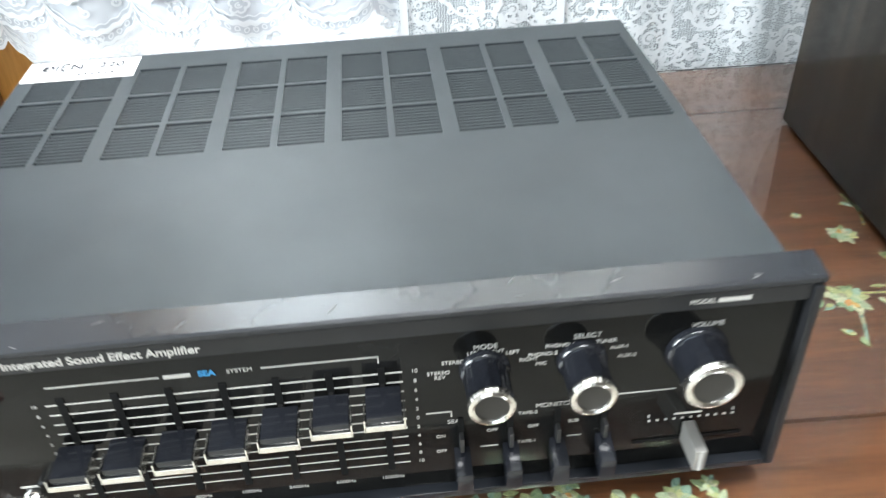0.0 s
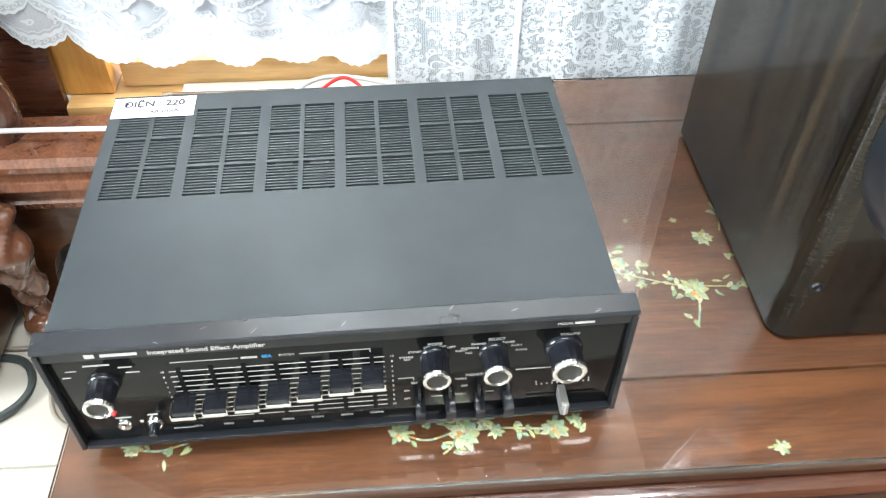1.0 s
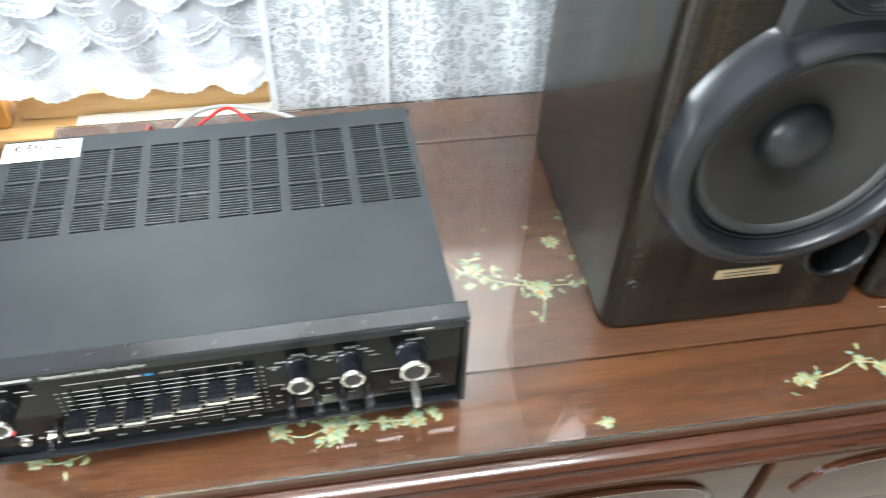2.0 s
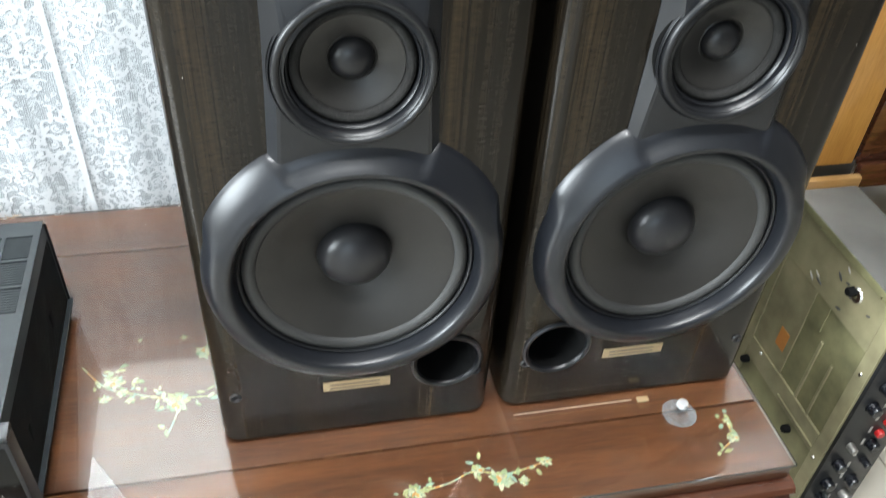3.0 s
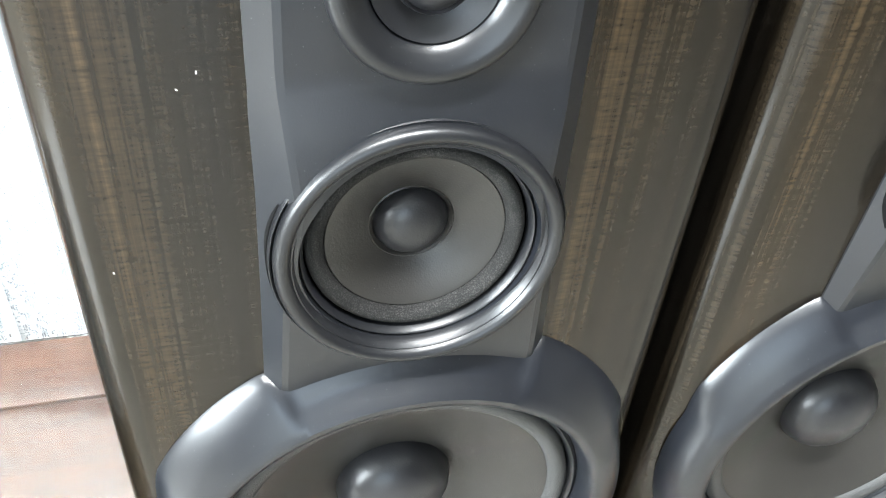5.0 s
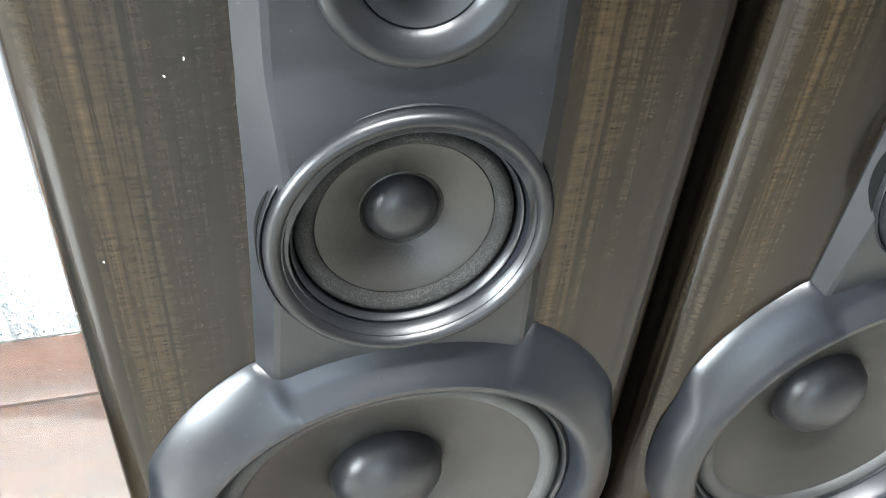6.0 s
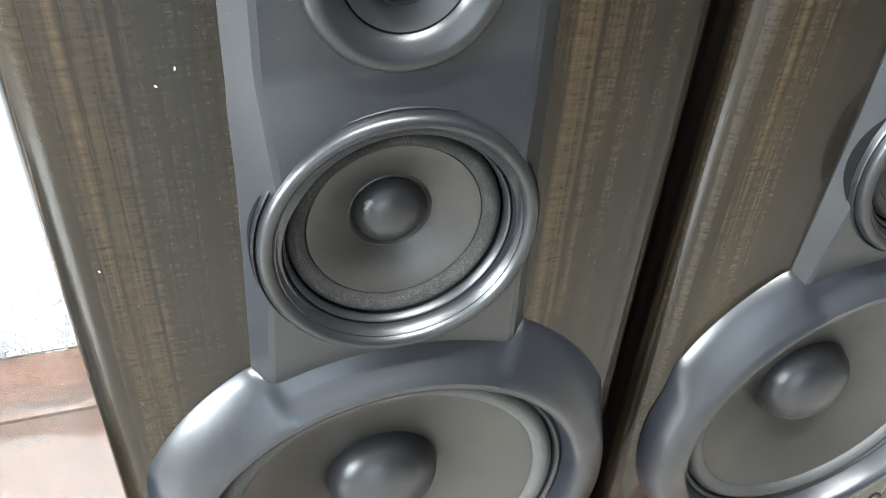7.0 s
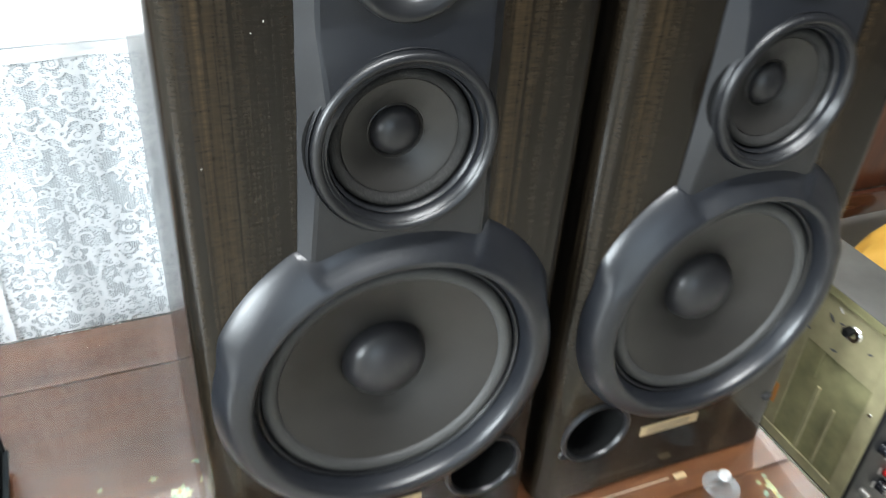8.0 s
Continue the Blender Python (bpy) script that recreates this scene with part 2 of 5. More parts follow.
LINING, _ = cloth("pale_grey_lining", (0.28, 0.30, 0.315), 0.085)
SHEER, _ = cloth("cream_sheer", (0.86, 0.84, 0.80), 0.72)
LACE, _ = cloth("white_lace_thread", (0.76, 0.775, 0.785), 0.185)


def net(name, cell, thread, color=(0.62, 0.65, 0.66)):
    """Knitted net: fine threads round open meshes."""
    m, solid = cloth(name, color, 0.24)
    n, l = m.node_tree.nodes, m.node_tree.links
    tc, mp, vo = n.new("ShaderNodeTexCoord"), n.new("ShaderNodeMapping"), n.new("ShaderNodeTexVoronoi")
    mp.inputs["Scale"].default_value = (1, 1, 1.5)
    vo.feature, vo.inputs["Scale"].default_value = "DISTANCE_TO_EDGE", 1.0 / cell
    vo.inputs["Randomness"].default_value = 0.55
    lt, tr, mx = n.new("ShaderNodeMath"), n.new("ShaderNodeBsdfTransparent"), n.new("ShaderNodeMixShader")
    lt.operation, lt.inputs[1].default_value = "LESS_THAN", thread
    l.new(tc.outputs["Object"], mp.inputs[0])
    l.new(mp.outputs[0], vo.inputs["Vector"])
    l.new(vo.outputs["Distance"], lt.inputs[0])
    l.new(lt.outputs[0], mx.inputs[0])
    l.new(tr.outputs[0], mx.inputs[1])
    l.new(solid.outputs[0], mx.inputs[2])
    l.new(mx.outputs[0], n["Material Output"].inputs[0])
    return m


NET = net("lace_net", 0.0027, 0.15, (0.70, 0.73, 0.74))
NET_FINE = net("fine_tulle", 0.0016, 0.38, (0.58, 0.60, 0.63))

# ---- mesh helpers ----
T = 0.35  # height of the glass table top


def finish(name, bm, mat, smooth=40):
    me = bpy.data.meshes.new(name)
    bmesh.ops.recalc_face_normals(bm, faces=bm.faces)
    bm.to_mesh(me)
    bm.free()
    me.materials.append(mat)
    if smooth:
        me.shade_smooth()
        me.set_sharp_from_angle(angle=radians(smooth))
    return me


def part(name, bm, mat, parent, label="", smooth=40):
    ob = new(name, finish(name, bm, mat, smooth))
    ob.parent = parent
    if label:
        ob["label"] = label
    return ob


def thing(name, label, category, m=None, group="", kind=""):
    ob = tagged(new(name), label, category, group, kind)
    ob.empty_display_size = 0.05
    if m is not None:
        ob.matrix_world = m
    return ob


def single(name, bm, mat, label, category, kind="", group="", smooth=40):
    return tagged(new(name, finish(name, bm, mat, smooth)), label, category, group, kind)


def box(x0, x1, y0, y1, z0, z1, bevel=0.0, segs=2, bm=None):
    b = bmesh.new()
    bmesh.ops.create_cube(b, size=1)
    for v in b.verts:
        v.co = ((x0 + x1) / 2 + v.co.x * (x1 - x0), (y0 + y1) / 2 + v.co.y * (y1 - y0), (z0 + z1) / 2 + v.co.z * (z1 - z0))
    if bevel:
        bmesh.ops.bevel(b, geom=b.edges[:], offset=bevel, segments=segs, affect="EDGES", profile=0.6)
    if bm is None:
        return b
    return join(bm, b)


def join(bm, other, m=None):
    if m is not None:
        other.transform(m)
    me = bpy.data.meshes.new("tmp")
    other.to_mesh(me)
    other.free()
    bm.from_mesh(me)
    bpy.data.meshes.remove(me)
    return bm


def cut_out(bm, cutters):
    """Takes the cutters' volumes away from bm and gives the rest back."""
    obs = []
    for k in (bm, *cutters):
        bmesh.ops.recalc_face_normals(k, faces=k.faces)
        me = bpy.data.meshes.new("tmp")
        k.to_mesh(me)
        k.free()
        obs.append(new("tmp", me))
    for c in obs[1:]:
        mod = obs[0].modifiers.new("cut", "BOOLEAN")
        mod.object, mod.operation, mod.solver = c, "DIFFERENCE", "EXACT"
    me = bpy.data.meshes.new_from_object(obs[0].evaluated_get(bpy.context.evaluated_depsgraph_get()))
    for o in obs:
        bpy.data.objects.remove(o)
    out = bmesh.new()
    out.from_mesh(me)
    bpy.data.meshes.remove(me)
    return out


def plug(r, y0, y1, x, z, segs=64):
    b = lathe([(0, y0), (r, y0), (r, y1), (0, y1)], segs)
    b.transform(Matrix.Translation((x, 0, z)))
    return b


def lathe(profile, segs=64, axis="Y", closed=False):
    """Turns (radius, along) pairs about the axis."""
    b = bmesh.new()
    rings = []
    for r, h in profile:
        if r < 1e-6:
            rings.append([b.verts.new((0, h, 0))])
        else:
            rings.append([b.verts.new((r * math.cos(a), h, r * math.sin(a))) for a in (2 * math.pi * i / segs for i in range(segs))])
    pairs = list(zip(rings, rings[1:])) + ([(rings[-1], rings[0])] if closed else [])
    for p, q in pairs:
        for i in range(segs):
            j = (i + 1) % segs
            if len(p) == 1:
                b.faces.new((p[0], q[i], q[j]))
            elif len(q) == 1:
                b.faces.new((p[i], q[0], p[j]))
            else:
                b.faces.new((p[i], q[i], q[j], p[j]))
    if axis == "Z":
        b.transform(Matrix.Rotation(radians(90), 4, "X"))
    return b


def extrude_profile(points, x0, x1):
    """A moulding: a closed outline in (y, z) drawn along x."""
    b = bmesh.new()
    a = [b.verts.new((x0, y, z)) for y, z in points]
    c = [b.verts.new((x1, y, z)) for y, z in points]
    n = len(points)
    for i in range(n):
        b.faces.new((a[i], a[(i + 1) % n], c[(i + 1) % n], c[i]))
    b.faces.new(a[::-1]), b.faces.new(c)
    return b


def spline(points, steps=10):
    pts = [Vector(p) for p in points]
    pts = [2 * pts[0] - pts[1]] + pts + [2 * pts[-1] - pts[-2]]
    out = []
    for i in range(1, len(pts) - 2):
        p0, p1, p2, p3 = pts[i - 1:i + 3]
        for k in range(steps):
            t = k / steps
            out.append(0.5 * ((2 * p1) + (p2 - p0) * t + (2 * p0 - 5 * p1 + 4 * p2 - p3) * t * t + (3 * p1 - p0 - 3 * p2 + p3) * t ** 3))
    return out + [pts[-2]]


def tube(points, radius, segs=8, steps=10, taper=None):
    """A round bar along a smooth line; taper gives the radius at each given point."""
    path = spline(points, steps)
    b = bmesh.new()
    rings, up = [], Vector((0.13, 0.31, 0.94)).normalized()
    for i, p in enumerate(path):
        d = (path[min(i + 1, len(path) - 1)] - path[max(i - 1, 0)]).normalized()
        u = d.cross(up).normalized()
        w = d.cross(u)
        r = radius
        if taper:
            f = i / (len(path) - 1) * (len(taper) - 1)
            k = min(int(f), len(taper) - 2)
            r = taper[k] + (taper[k + 1] - taper[k]) * (f - k)
        rings.append([b.verts.new(p + r * (math.cos(a) * u + math.sin(a) * w)) for a in (2 * math.pi * j / segs for j in range(segs))])
    for p, q in zip(rings, rings[1:]):
        for j in range(segs):
            b.faces.new((p[j], p[(j + 1) % segs], q[(j + 1) % segs], q[j]))
    b.faces.new(rings[0][::-1]), b.faces.new(rings[-1])
    return b


def letters(text, size, mat, parent, m, name="lettering", align="CENTER", bold=0.0):
    c = bpy.data.curves.new("t", "FONT")
    c.body, c.size, c.align_x, c.align_y, c.extrude, c.offset = text, size, align, "CENTER", 0.0001, bold
    ob = bpy.data.objects.new("t", c)
    scene.collection.objects.link(ob)
    me = bpy.data.meshes.new_from_object(ob.evaluated_get(bpy.context.evaluated_depsgraph_get()))
    bpy.data.objects.remove(ob)
    me.materials.clear()
    me.materials.append(mat)
    o = new(name, me)
    o.parent = parent
    o.matrix_local = m
    return o


FRONT = Matrix.Rotation(radians(90), 4, "X")  # lays flat writing upright, facing -y

# ---- the room ----
X0, X1, Y0, Y1, H = -2.4, 3.2, -3.0, 0.60, 2.8


def room():
    single("floor", box(X0, X1, Y0, Y1 + 0.2, -0.06, -0.004), GROUT, "grey grout bed under cream floor tiles", "floor", "structure")
    single("ceiling", box(X0, X1, Y0, Y1 + 0.2, H, H + 0.1), CEIL, "plain white painted ceiling", "ceiling", "structure")
    b = box(X0 - 0.12, X0, Y0, -1.8, 0, H)
    box(X0 - 0.12, X0, -0.2, Y1 + 0.2, 0, H, bm=b), box(X0 - 0.12, X0, -1.8, -0.2, 0, 0.85, bm=b), box(X0 - 0.12, X0, -1.8, -0.2, 2.25, H, bm=b)
    single("wall_west", b, WALL, "plain greige painted wall with a window opening", "wall", "structure")
    single("wall_east", box(X1, X1 + 0.12, Y0, Y1 + 0.2, 0, H), DIMWALL, "plain unseen wall, coloured dark to stand for a dim room", "wall", "structure")
    b = box(X0, -1.2, Y0 - 0.12, Y0, 0, H)
    box(0.6, X1, Y0 - 0.12, Y0, 0, H, bm=b), box(-1.2, 0.6, Y0 - 0.12, Y0, 2.3, H, bm=b)
    single("wall_south", b, DIMWALL, "plain unseen wall, coloured dark to stand for a dim room", "wall", "structure")
    # window wall: opening from x -0.16 to 1.60, z 0.28 to 1.95
    b = box(X0, -0.30, Y1, Y1 + 0.2, 0, H)
    box(1.72, X1, Y1, Y1 + 0.2, 0, 0.76, bm=b), box(1.88, X1, Y1, Y1 + 0.2, 0.76, H, bm=b), box(1.72, 1.88, Y1, Y1 + 0.2, 2.0, H, bm=b), box(-0.30, 1.72, Y1, Y1 + 0.2, 0, 0.262, bm=b), box(-0.30, 1.72, Y1, Y1 + 0.2, 2.0, H, bm=b)
    single("wall_north", b, WALL, "plain greige painted wall with a wide window", "wall", "structure")
    win = thing("window_1", "orange varnished wooden window frame behind lace curtains", "window", kind="structure")
    part("sill", box(-0.17, 0.30, 0.548, 0.74, 0.262, 0.305, 0.004), PINE, win, "orange varnished wooden sill")
    # added length of sill, its dark colour keeps the lace's background dim
    part("dimmed_sill", box(0.301, 1.69, 0.556, 0.80, 0.2625, 0.300, 0.004), DIM_SILL, win, "added sill, coloured dark to dim the view through the lace")
    # pale strip in place of the wedge of light reflected along the sill
    part("sill_glare", box(-0.02, 0.262, 0.5560, 0.5860, 0.3055, 0.3120, 0.002), CREAM, win, "pale strip standing for light reflected on the sill")
    part("bottom_rail", box(-0.10, 1.574, 0.590, 0.63, 0.306, 0.345, 0.004), PINE, win)
    part("jamb", box(1.575, 1.668, 0.540, 0.68, 0.306, 0.76, 0.004), PINE_Z, win)
    part("jamb", box(1.800, 1.872, 0.540, 0.68, 0.762, 2.0, 0.004), PINE_Z, win)
    part("jamb", box(-0.18, -0.11, 0.575, 0.68, 0.306, 2.0, 0.004), PINE_Z, win)
    part("head", box(-0.109, 1.799, 0.575, 0.68, 1.93, 2.0, 0.004), PINE, win)
    part("mullion", box(0.68, 0.73, 0.59, 0.64, 0.346, 1.929, 0.004), PINE_Z, win)
    g = part("pane", box(-0.109, 1.574, 0.612, 0.616, 0.346, 1.929), GLASS, win, "clear window glass", 0)
    g.visible_shadow = False
    part("plinth_block", box(1.555, 1.690, 0.526, 0.5395, 0.245, 0.285, 0.003), PINE, win)
    sh = thing("wall_panelling", "dark red wooden panelling beside the window", "panelling")
    part("stile", box(1.692, 1.755, 0.555, 0.595, 0.29, 0.758, 0.004), DARKROSE, sh)
    part("stile", box(2.09, 2.15, 0.555, 0.595, 0.29, 1.95, 0.004), DARKROSE, sh)
    part("panel", box(1.756, 2.089, 0.567, 0.59, 0.29, 0.758, 0.002), ROSE_Y, sh)
    part("panel", box(1.874, 2.089, 0.567, 0.59, 0.760, 1.95, 0.002), ROSE_Y, sh)
    part("base_trim", box(1.691, 2.16, 0.54, 0.554, 0.25, 0.30, 0.004), DARKROSE, sh)
    part("ledge", box(1.670, 1.873, 0.545, 0.76, 0.7585, 0.7605, 0.0005), PINE, sh)


room()


def glow(name, color, strength):
    m = bpy.data.materials.new(name)
    m.use_nodes = True
    n, l = m.node_tree.nodes, m.node_tree.links
    n.remove(n["Principled BSDF"])
    e = n.new("ShaderNodeEmission")
    e.inputs[0].default_value, e.inputs[1].default_value = (*color, 1), strength
    l.new(e.outputs[0], n["Material Output"].inputs[0])
    return m


single("backdrop", box(-14, 16, 9.0, 9.02, 0.2, 14), glow("overcast_daylight", (0.93, 0.97, 1.0), 1.6), "bright overcast daylight outside the window", "backdrop", "structure")
single("ground", box(-14, 16, 0.85, 8.99, -0.5, -0.1), GROUT, "plain grey paving outside the window", "ground", "structure")
tube_lamp = thing("ceiling_lamp", "white fluorescent tube batten on the ceiling", "lamp")
part("batten", box(-0.07, 1.17, -0.49, -0.41, 2.745, 2.80, 0.006), CEIL, tube_lamp)

# ---- the console table ----
XL, XR, YF, YB = -0.026, 1.208, -0.044, 0.510
W0 = T - 0.0056


def console():
    t = thing("console_table", "low red-brown rosewood console with mother-of-pearl inlay", "table")
    part("front_board", box(XL, XR, YF, 0.0455, W0 - 0.022, W0, 0.0018), ROSE, t)
    part("middle_board", box(XL, XR, 0.0485, 0.4175, W0 - 0.022, W0 - 0.0006, 0.0018), ROSE, t)
    part("back_board", box(XL, XR, 0.4205, YB, W0 - 0.022, W0, 0.0018), ROSE, t)
    part("under_board", box(XL + 0.004, XR - 0.004, YF + 0.004, YB - 0.004, W0 - 0.026, W0 - 0.0225), DARKROSE, t)
    z = W0 - 0.0265
    steps = [(0.003, 0), (0.010, 0.003), (0.0135, 0.009), (0.011, 0.015), (0.004, 0.018), (0.003, 0.021), (0.010, 0.0225), (0.016, 0.0275), (0.0185, 0.034), (0.016, 0.0405), (0.009, 0.0445),
             (0.007, 0.048), (0.011, 0.050), (0.013, 0.054), (0.010, 0.058), (0.002, 0.061), (-0.004, 0.066), (-0.008, 0.075)]
    prof = [(YB - 0.01, z)] + [(YF - out, z - down) for out, down in steps] + [(YB - 0.01, z - 0.075)]
    part("moulding", extrude_profile(prof, XL - 0.008, XR + 0.008), DARKROSE, t, "dark stepped moulding under the top", 30)
    zb = z - 0.0753
    part("carcass", box(XL + 0.02, XR - 0.02, YF + 0.024, YB - 0.02, 0.05, zb, 0.002), ROSE_Y, t)
    for x in (XL + 0.015, XR - 0.075):
        part("plinth_foot", box(x, x + 0.06, YF + 0.012, YF + 0.08, 0, 0.0495, 0.008), DARKROSE, t)
        part("plinth_foot", box(x, x + 0.06, YB - 0.09, YB - 0.03, 0, 0.0495, 0.008), DARKROSE, t)
    part("plinth_rail", box(XL + 0.08, XR - 0.08, YF + 0.02, YF + 0.0235, 0.02, 0.07, 0.001), DARKROSE, t)
    w = (XR - XL - 0.06) / 3
    for i in range(3):
        a = XL + 0.03 + i * w
        d = part("drawer_front", box(a + 0.008, a + w - 0.008, YF + 0.010, YF + 0.0235, 0.085, zb - 0.012, 0.004), ROSE, t)
        b = tube([(a + 0.05, YF + 0.008, zb - 0.10), (a + 0.09, YF + 0.007, zb - 0.05), (a + w / 2, YF + 0.006, zb - 0.035), (a + w - 0.09, YF + 0.007, zb - 0.05), (a + w - 0.05, YF + 0.008, zb - 0.10)], 0.004, 8, 8)
        part("carved_scroll", b, DARKROSE, d)
    g = single("table_glass", box(XL - 0.002, XR + 0.002, YF - 0.003, YB + 0.001, T - 0.005, T, 0.0012, 2), TOP_GLASS, "clear glass sheet covering the console top", "glass sheet")
    g.visible_shadow = False


console()


# mother-of-pearl inlay, let into the board just under the glass
def petal(b, x, y, length, width, turn, z, curl=0.0, pts=5):
    c, s = math.cos(turn), math.sin(turn)
    top, bot = [], []
    for i in range(pts + 1):
        u = i / pts
        h = width * 0.5 * math.sin(math.pi * min(1, u * 0.94 + 0.04)) ** 0.8
        bend = curl * u * u * length
        for lst, sg in ((top, 1), (bot, -1)):
            px, py = u * length, sg * h + bend
            lst.append(b.verts.new((x + c * px - s * py, y + s * px + c * py, z)))
    f = b.faces.new(top + bot[::-1])
    r = bmesh.ops.extrude_face_region(b, geom=[f])
    for v in r["geom"]:
        if isinstance(v, bmesh.types.BMVert):
            v.co.z -= 0.0012


def flower(b, x, y, r, n, z, rng):
    n, r = n + 2, r * 0.95
    for ring, (rr, k) in enumerate(((r, n), (r * 0.58, max(4, n - 2)))):
        for i in range(k):
            a = 2 * math.pi * (i + 0.5 * ring) / k + rng.uniform(-0.12, 0.12)
            petal(b, x + 0.10 * rr * math.cos(a), y + 0.10 * rr * math.sin(a), rr * rng.uniform(0.65, 1.05), rr * rng.uniform(0.36, 0.58), a, z + 0.00018 * ring + 0.000025 * i, rng.uniform(-0.15, 0.15))


def stem(b, pts, w, z):
    path = [Vector((p[0], p[1], 0)) for p in spline([(p[0], p[1], 0) for p in pts], 8)]
    for i in range(len(path) - 1):
        p, q = path[i], path[i + 1]
        n = Vector((-(q - p).y, (q - p).x, 0)).normalized() * w
        vs = [b.verts.new((*(v.xy), z)) for v in (p - n, q - n, q + n, p + n)]
        b.faces.new(vs)
    bmesh.ops.remove_doubles(b, verts=b.verts[:], dist=1e-5)


def spray(seed, stems, flowers, leaves, z=W0 + 0.0003, label="mother-of-pearl flower spray inlaid in the table top"):
    rng = random.Random(seed)
    t = thing("inlay_spray", label, "inlay", group="mother-of-pearl inlay sprays")
    for pts in stems:
        b = bmesh.new()
        stem(b, pts, 0.0010, z - 0.0001)
        part("stem", b, PEARL, t, smooth=0)
    for x, y, r, n in flowers:
        b = bmesh.new()
        flower(b, x, y, r, n, z, rng)
        part("blossom", b, PEARL, t, smooth=0)
    for x, y, k, spread in leaves:
        b, k, spread = bmesh.new(), max(3, int(k * 0.8)), spread * 1.1
        for i in range(k):
            a = rng.uniform(0, 6.28)
            petal(b, x + spread * rng.uniform(-1, 1), y + spread * 0.8 * rng.uniform(-1, 1), rng.uniform(0.005, 0.011), rng.uniform(0.0028, 0.0055), a, z + 0.00003 * (i + 1), rng.uniform(-0.3, 0.3))
        part("leaf_cluster", b, PEARL, t, smooth=0)


ZM = W0 - 0.0006 + 0.0003
spray(1, [[(0.440, 0.215), (0.470, 0.180), (0.505, 0.165), (0.535, 0.155), (0.565, 0.152), (0.605, 0.150)], [(0.552, 0.150), (0.548, 0.128), (0.541, 0.106)], [(0.600, 0.272), (0.603, 0.248), (0.598, 0.228)]],
      [(0.478, 0.187, 0.013, 7), (0.488, 0.171, 0.008, 5), (0.498, 0.158, 0.007, 5), (0.548, 0.147, 0.017, 7), (0.577, 0.219, 0.0125, 9), (0.602, 0.153, 0.008, 5), (0.470, 0.163, 0.008, 5), (0.553, 0.247, 0.005, 4), (0.502, 0.249, 0.004, 4)],
      [(0.478, 0.205, 9, 0.014), (0.500, 0.180, 9, 0.014), (0.520, 0.160, 10, 0.012), (0.547, 0.150, 10, 0.014), (0.582, 0.152, 9, 0.013), (0.603, 0.258, 7, 0.010), (0.541, 0.114, 4, 0.005), (0.462, 0.190, 7, 0.012), (0.598, 0.188, 3, 0.006)], ZM)
spray(2, [[(0.252, 0.004), (0.275, -0.004), (0.300, 0.002), (0.335, 0.004), (0.360, 0.002), (0.388, 0.000)], [(0.305, 0.000), (0.295, -0.012), (0.288, -0.018)]],
      [(0.252, 0.004, 0.011, 7), (0.307, 0.000, 0.017, 8), (0.325, 0.010, 0.009, 6), (0.334, 0.001, 0.009, 5), (0.385, 0.000, 0.013, 7), (0.404, 0.008, 0.007, 5)],
      [(0.270, 0.002, 6, 0.010), (0.293, 0.008, 6, 0.010), (0.307, -0.003, 8, 0.014), (0.342, 0.004, 7, 0.011), (0.365, 0.004, 6, 0.010), (0.392, 0.003, 7, 0.012), (0.292, -0.015, 3, 0.005)])
spray(3, [[(0.788, -0.012), (0.827, -0.006), (0.857, 0.004), (0.892, -0.004), (0.937, 0.004)]],
      [(0.792, -0.010, 0.012, 7), (0.885, -0.010, 0.014, 8), (0.862, 0.006, 0.009, 6), (0.937, 0.005, 0.008, 6), (0.907, -0.016, 0.007, 5)],
      [(0.777, -0.014, 6, 0.010), (0.807, -0.006, 5, 0.009), (0.872, -0.004, 9, 0.014), (0.897, -0.012, 8, 0.013), (0.920, 0.000, 5, 0.009), (0.862, 0.012, 5, 0.008)])
spray(4, [[(1.135, -0.014), (1.155, 0.000), (1.160, 0.024)]], [(1.158, 0.001, 0.009, 6), (1.160, 0.024, 0.006, 5)], [(1.140, -0.012, 6, 0.010), (1.155, 0.008, 5, 0.008), (1.159, 0.030, 4, 0.006)])
spray(5, [[(0.020, 0.006), (0.050, 0.000), (0.075, 0.006)]], [(0.030, 0.002, 0.009, 6)], [(0.048, 0.001, 7, 0.012), (0.070, 0.004, 6, 0.010)])
spray(6, [[(0.560, -0.030), (0.580, -0.027)]], [(0.572, -0.030, 0.008, 5)], [])


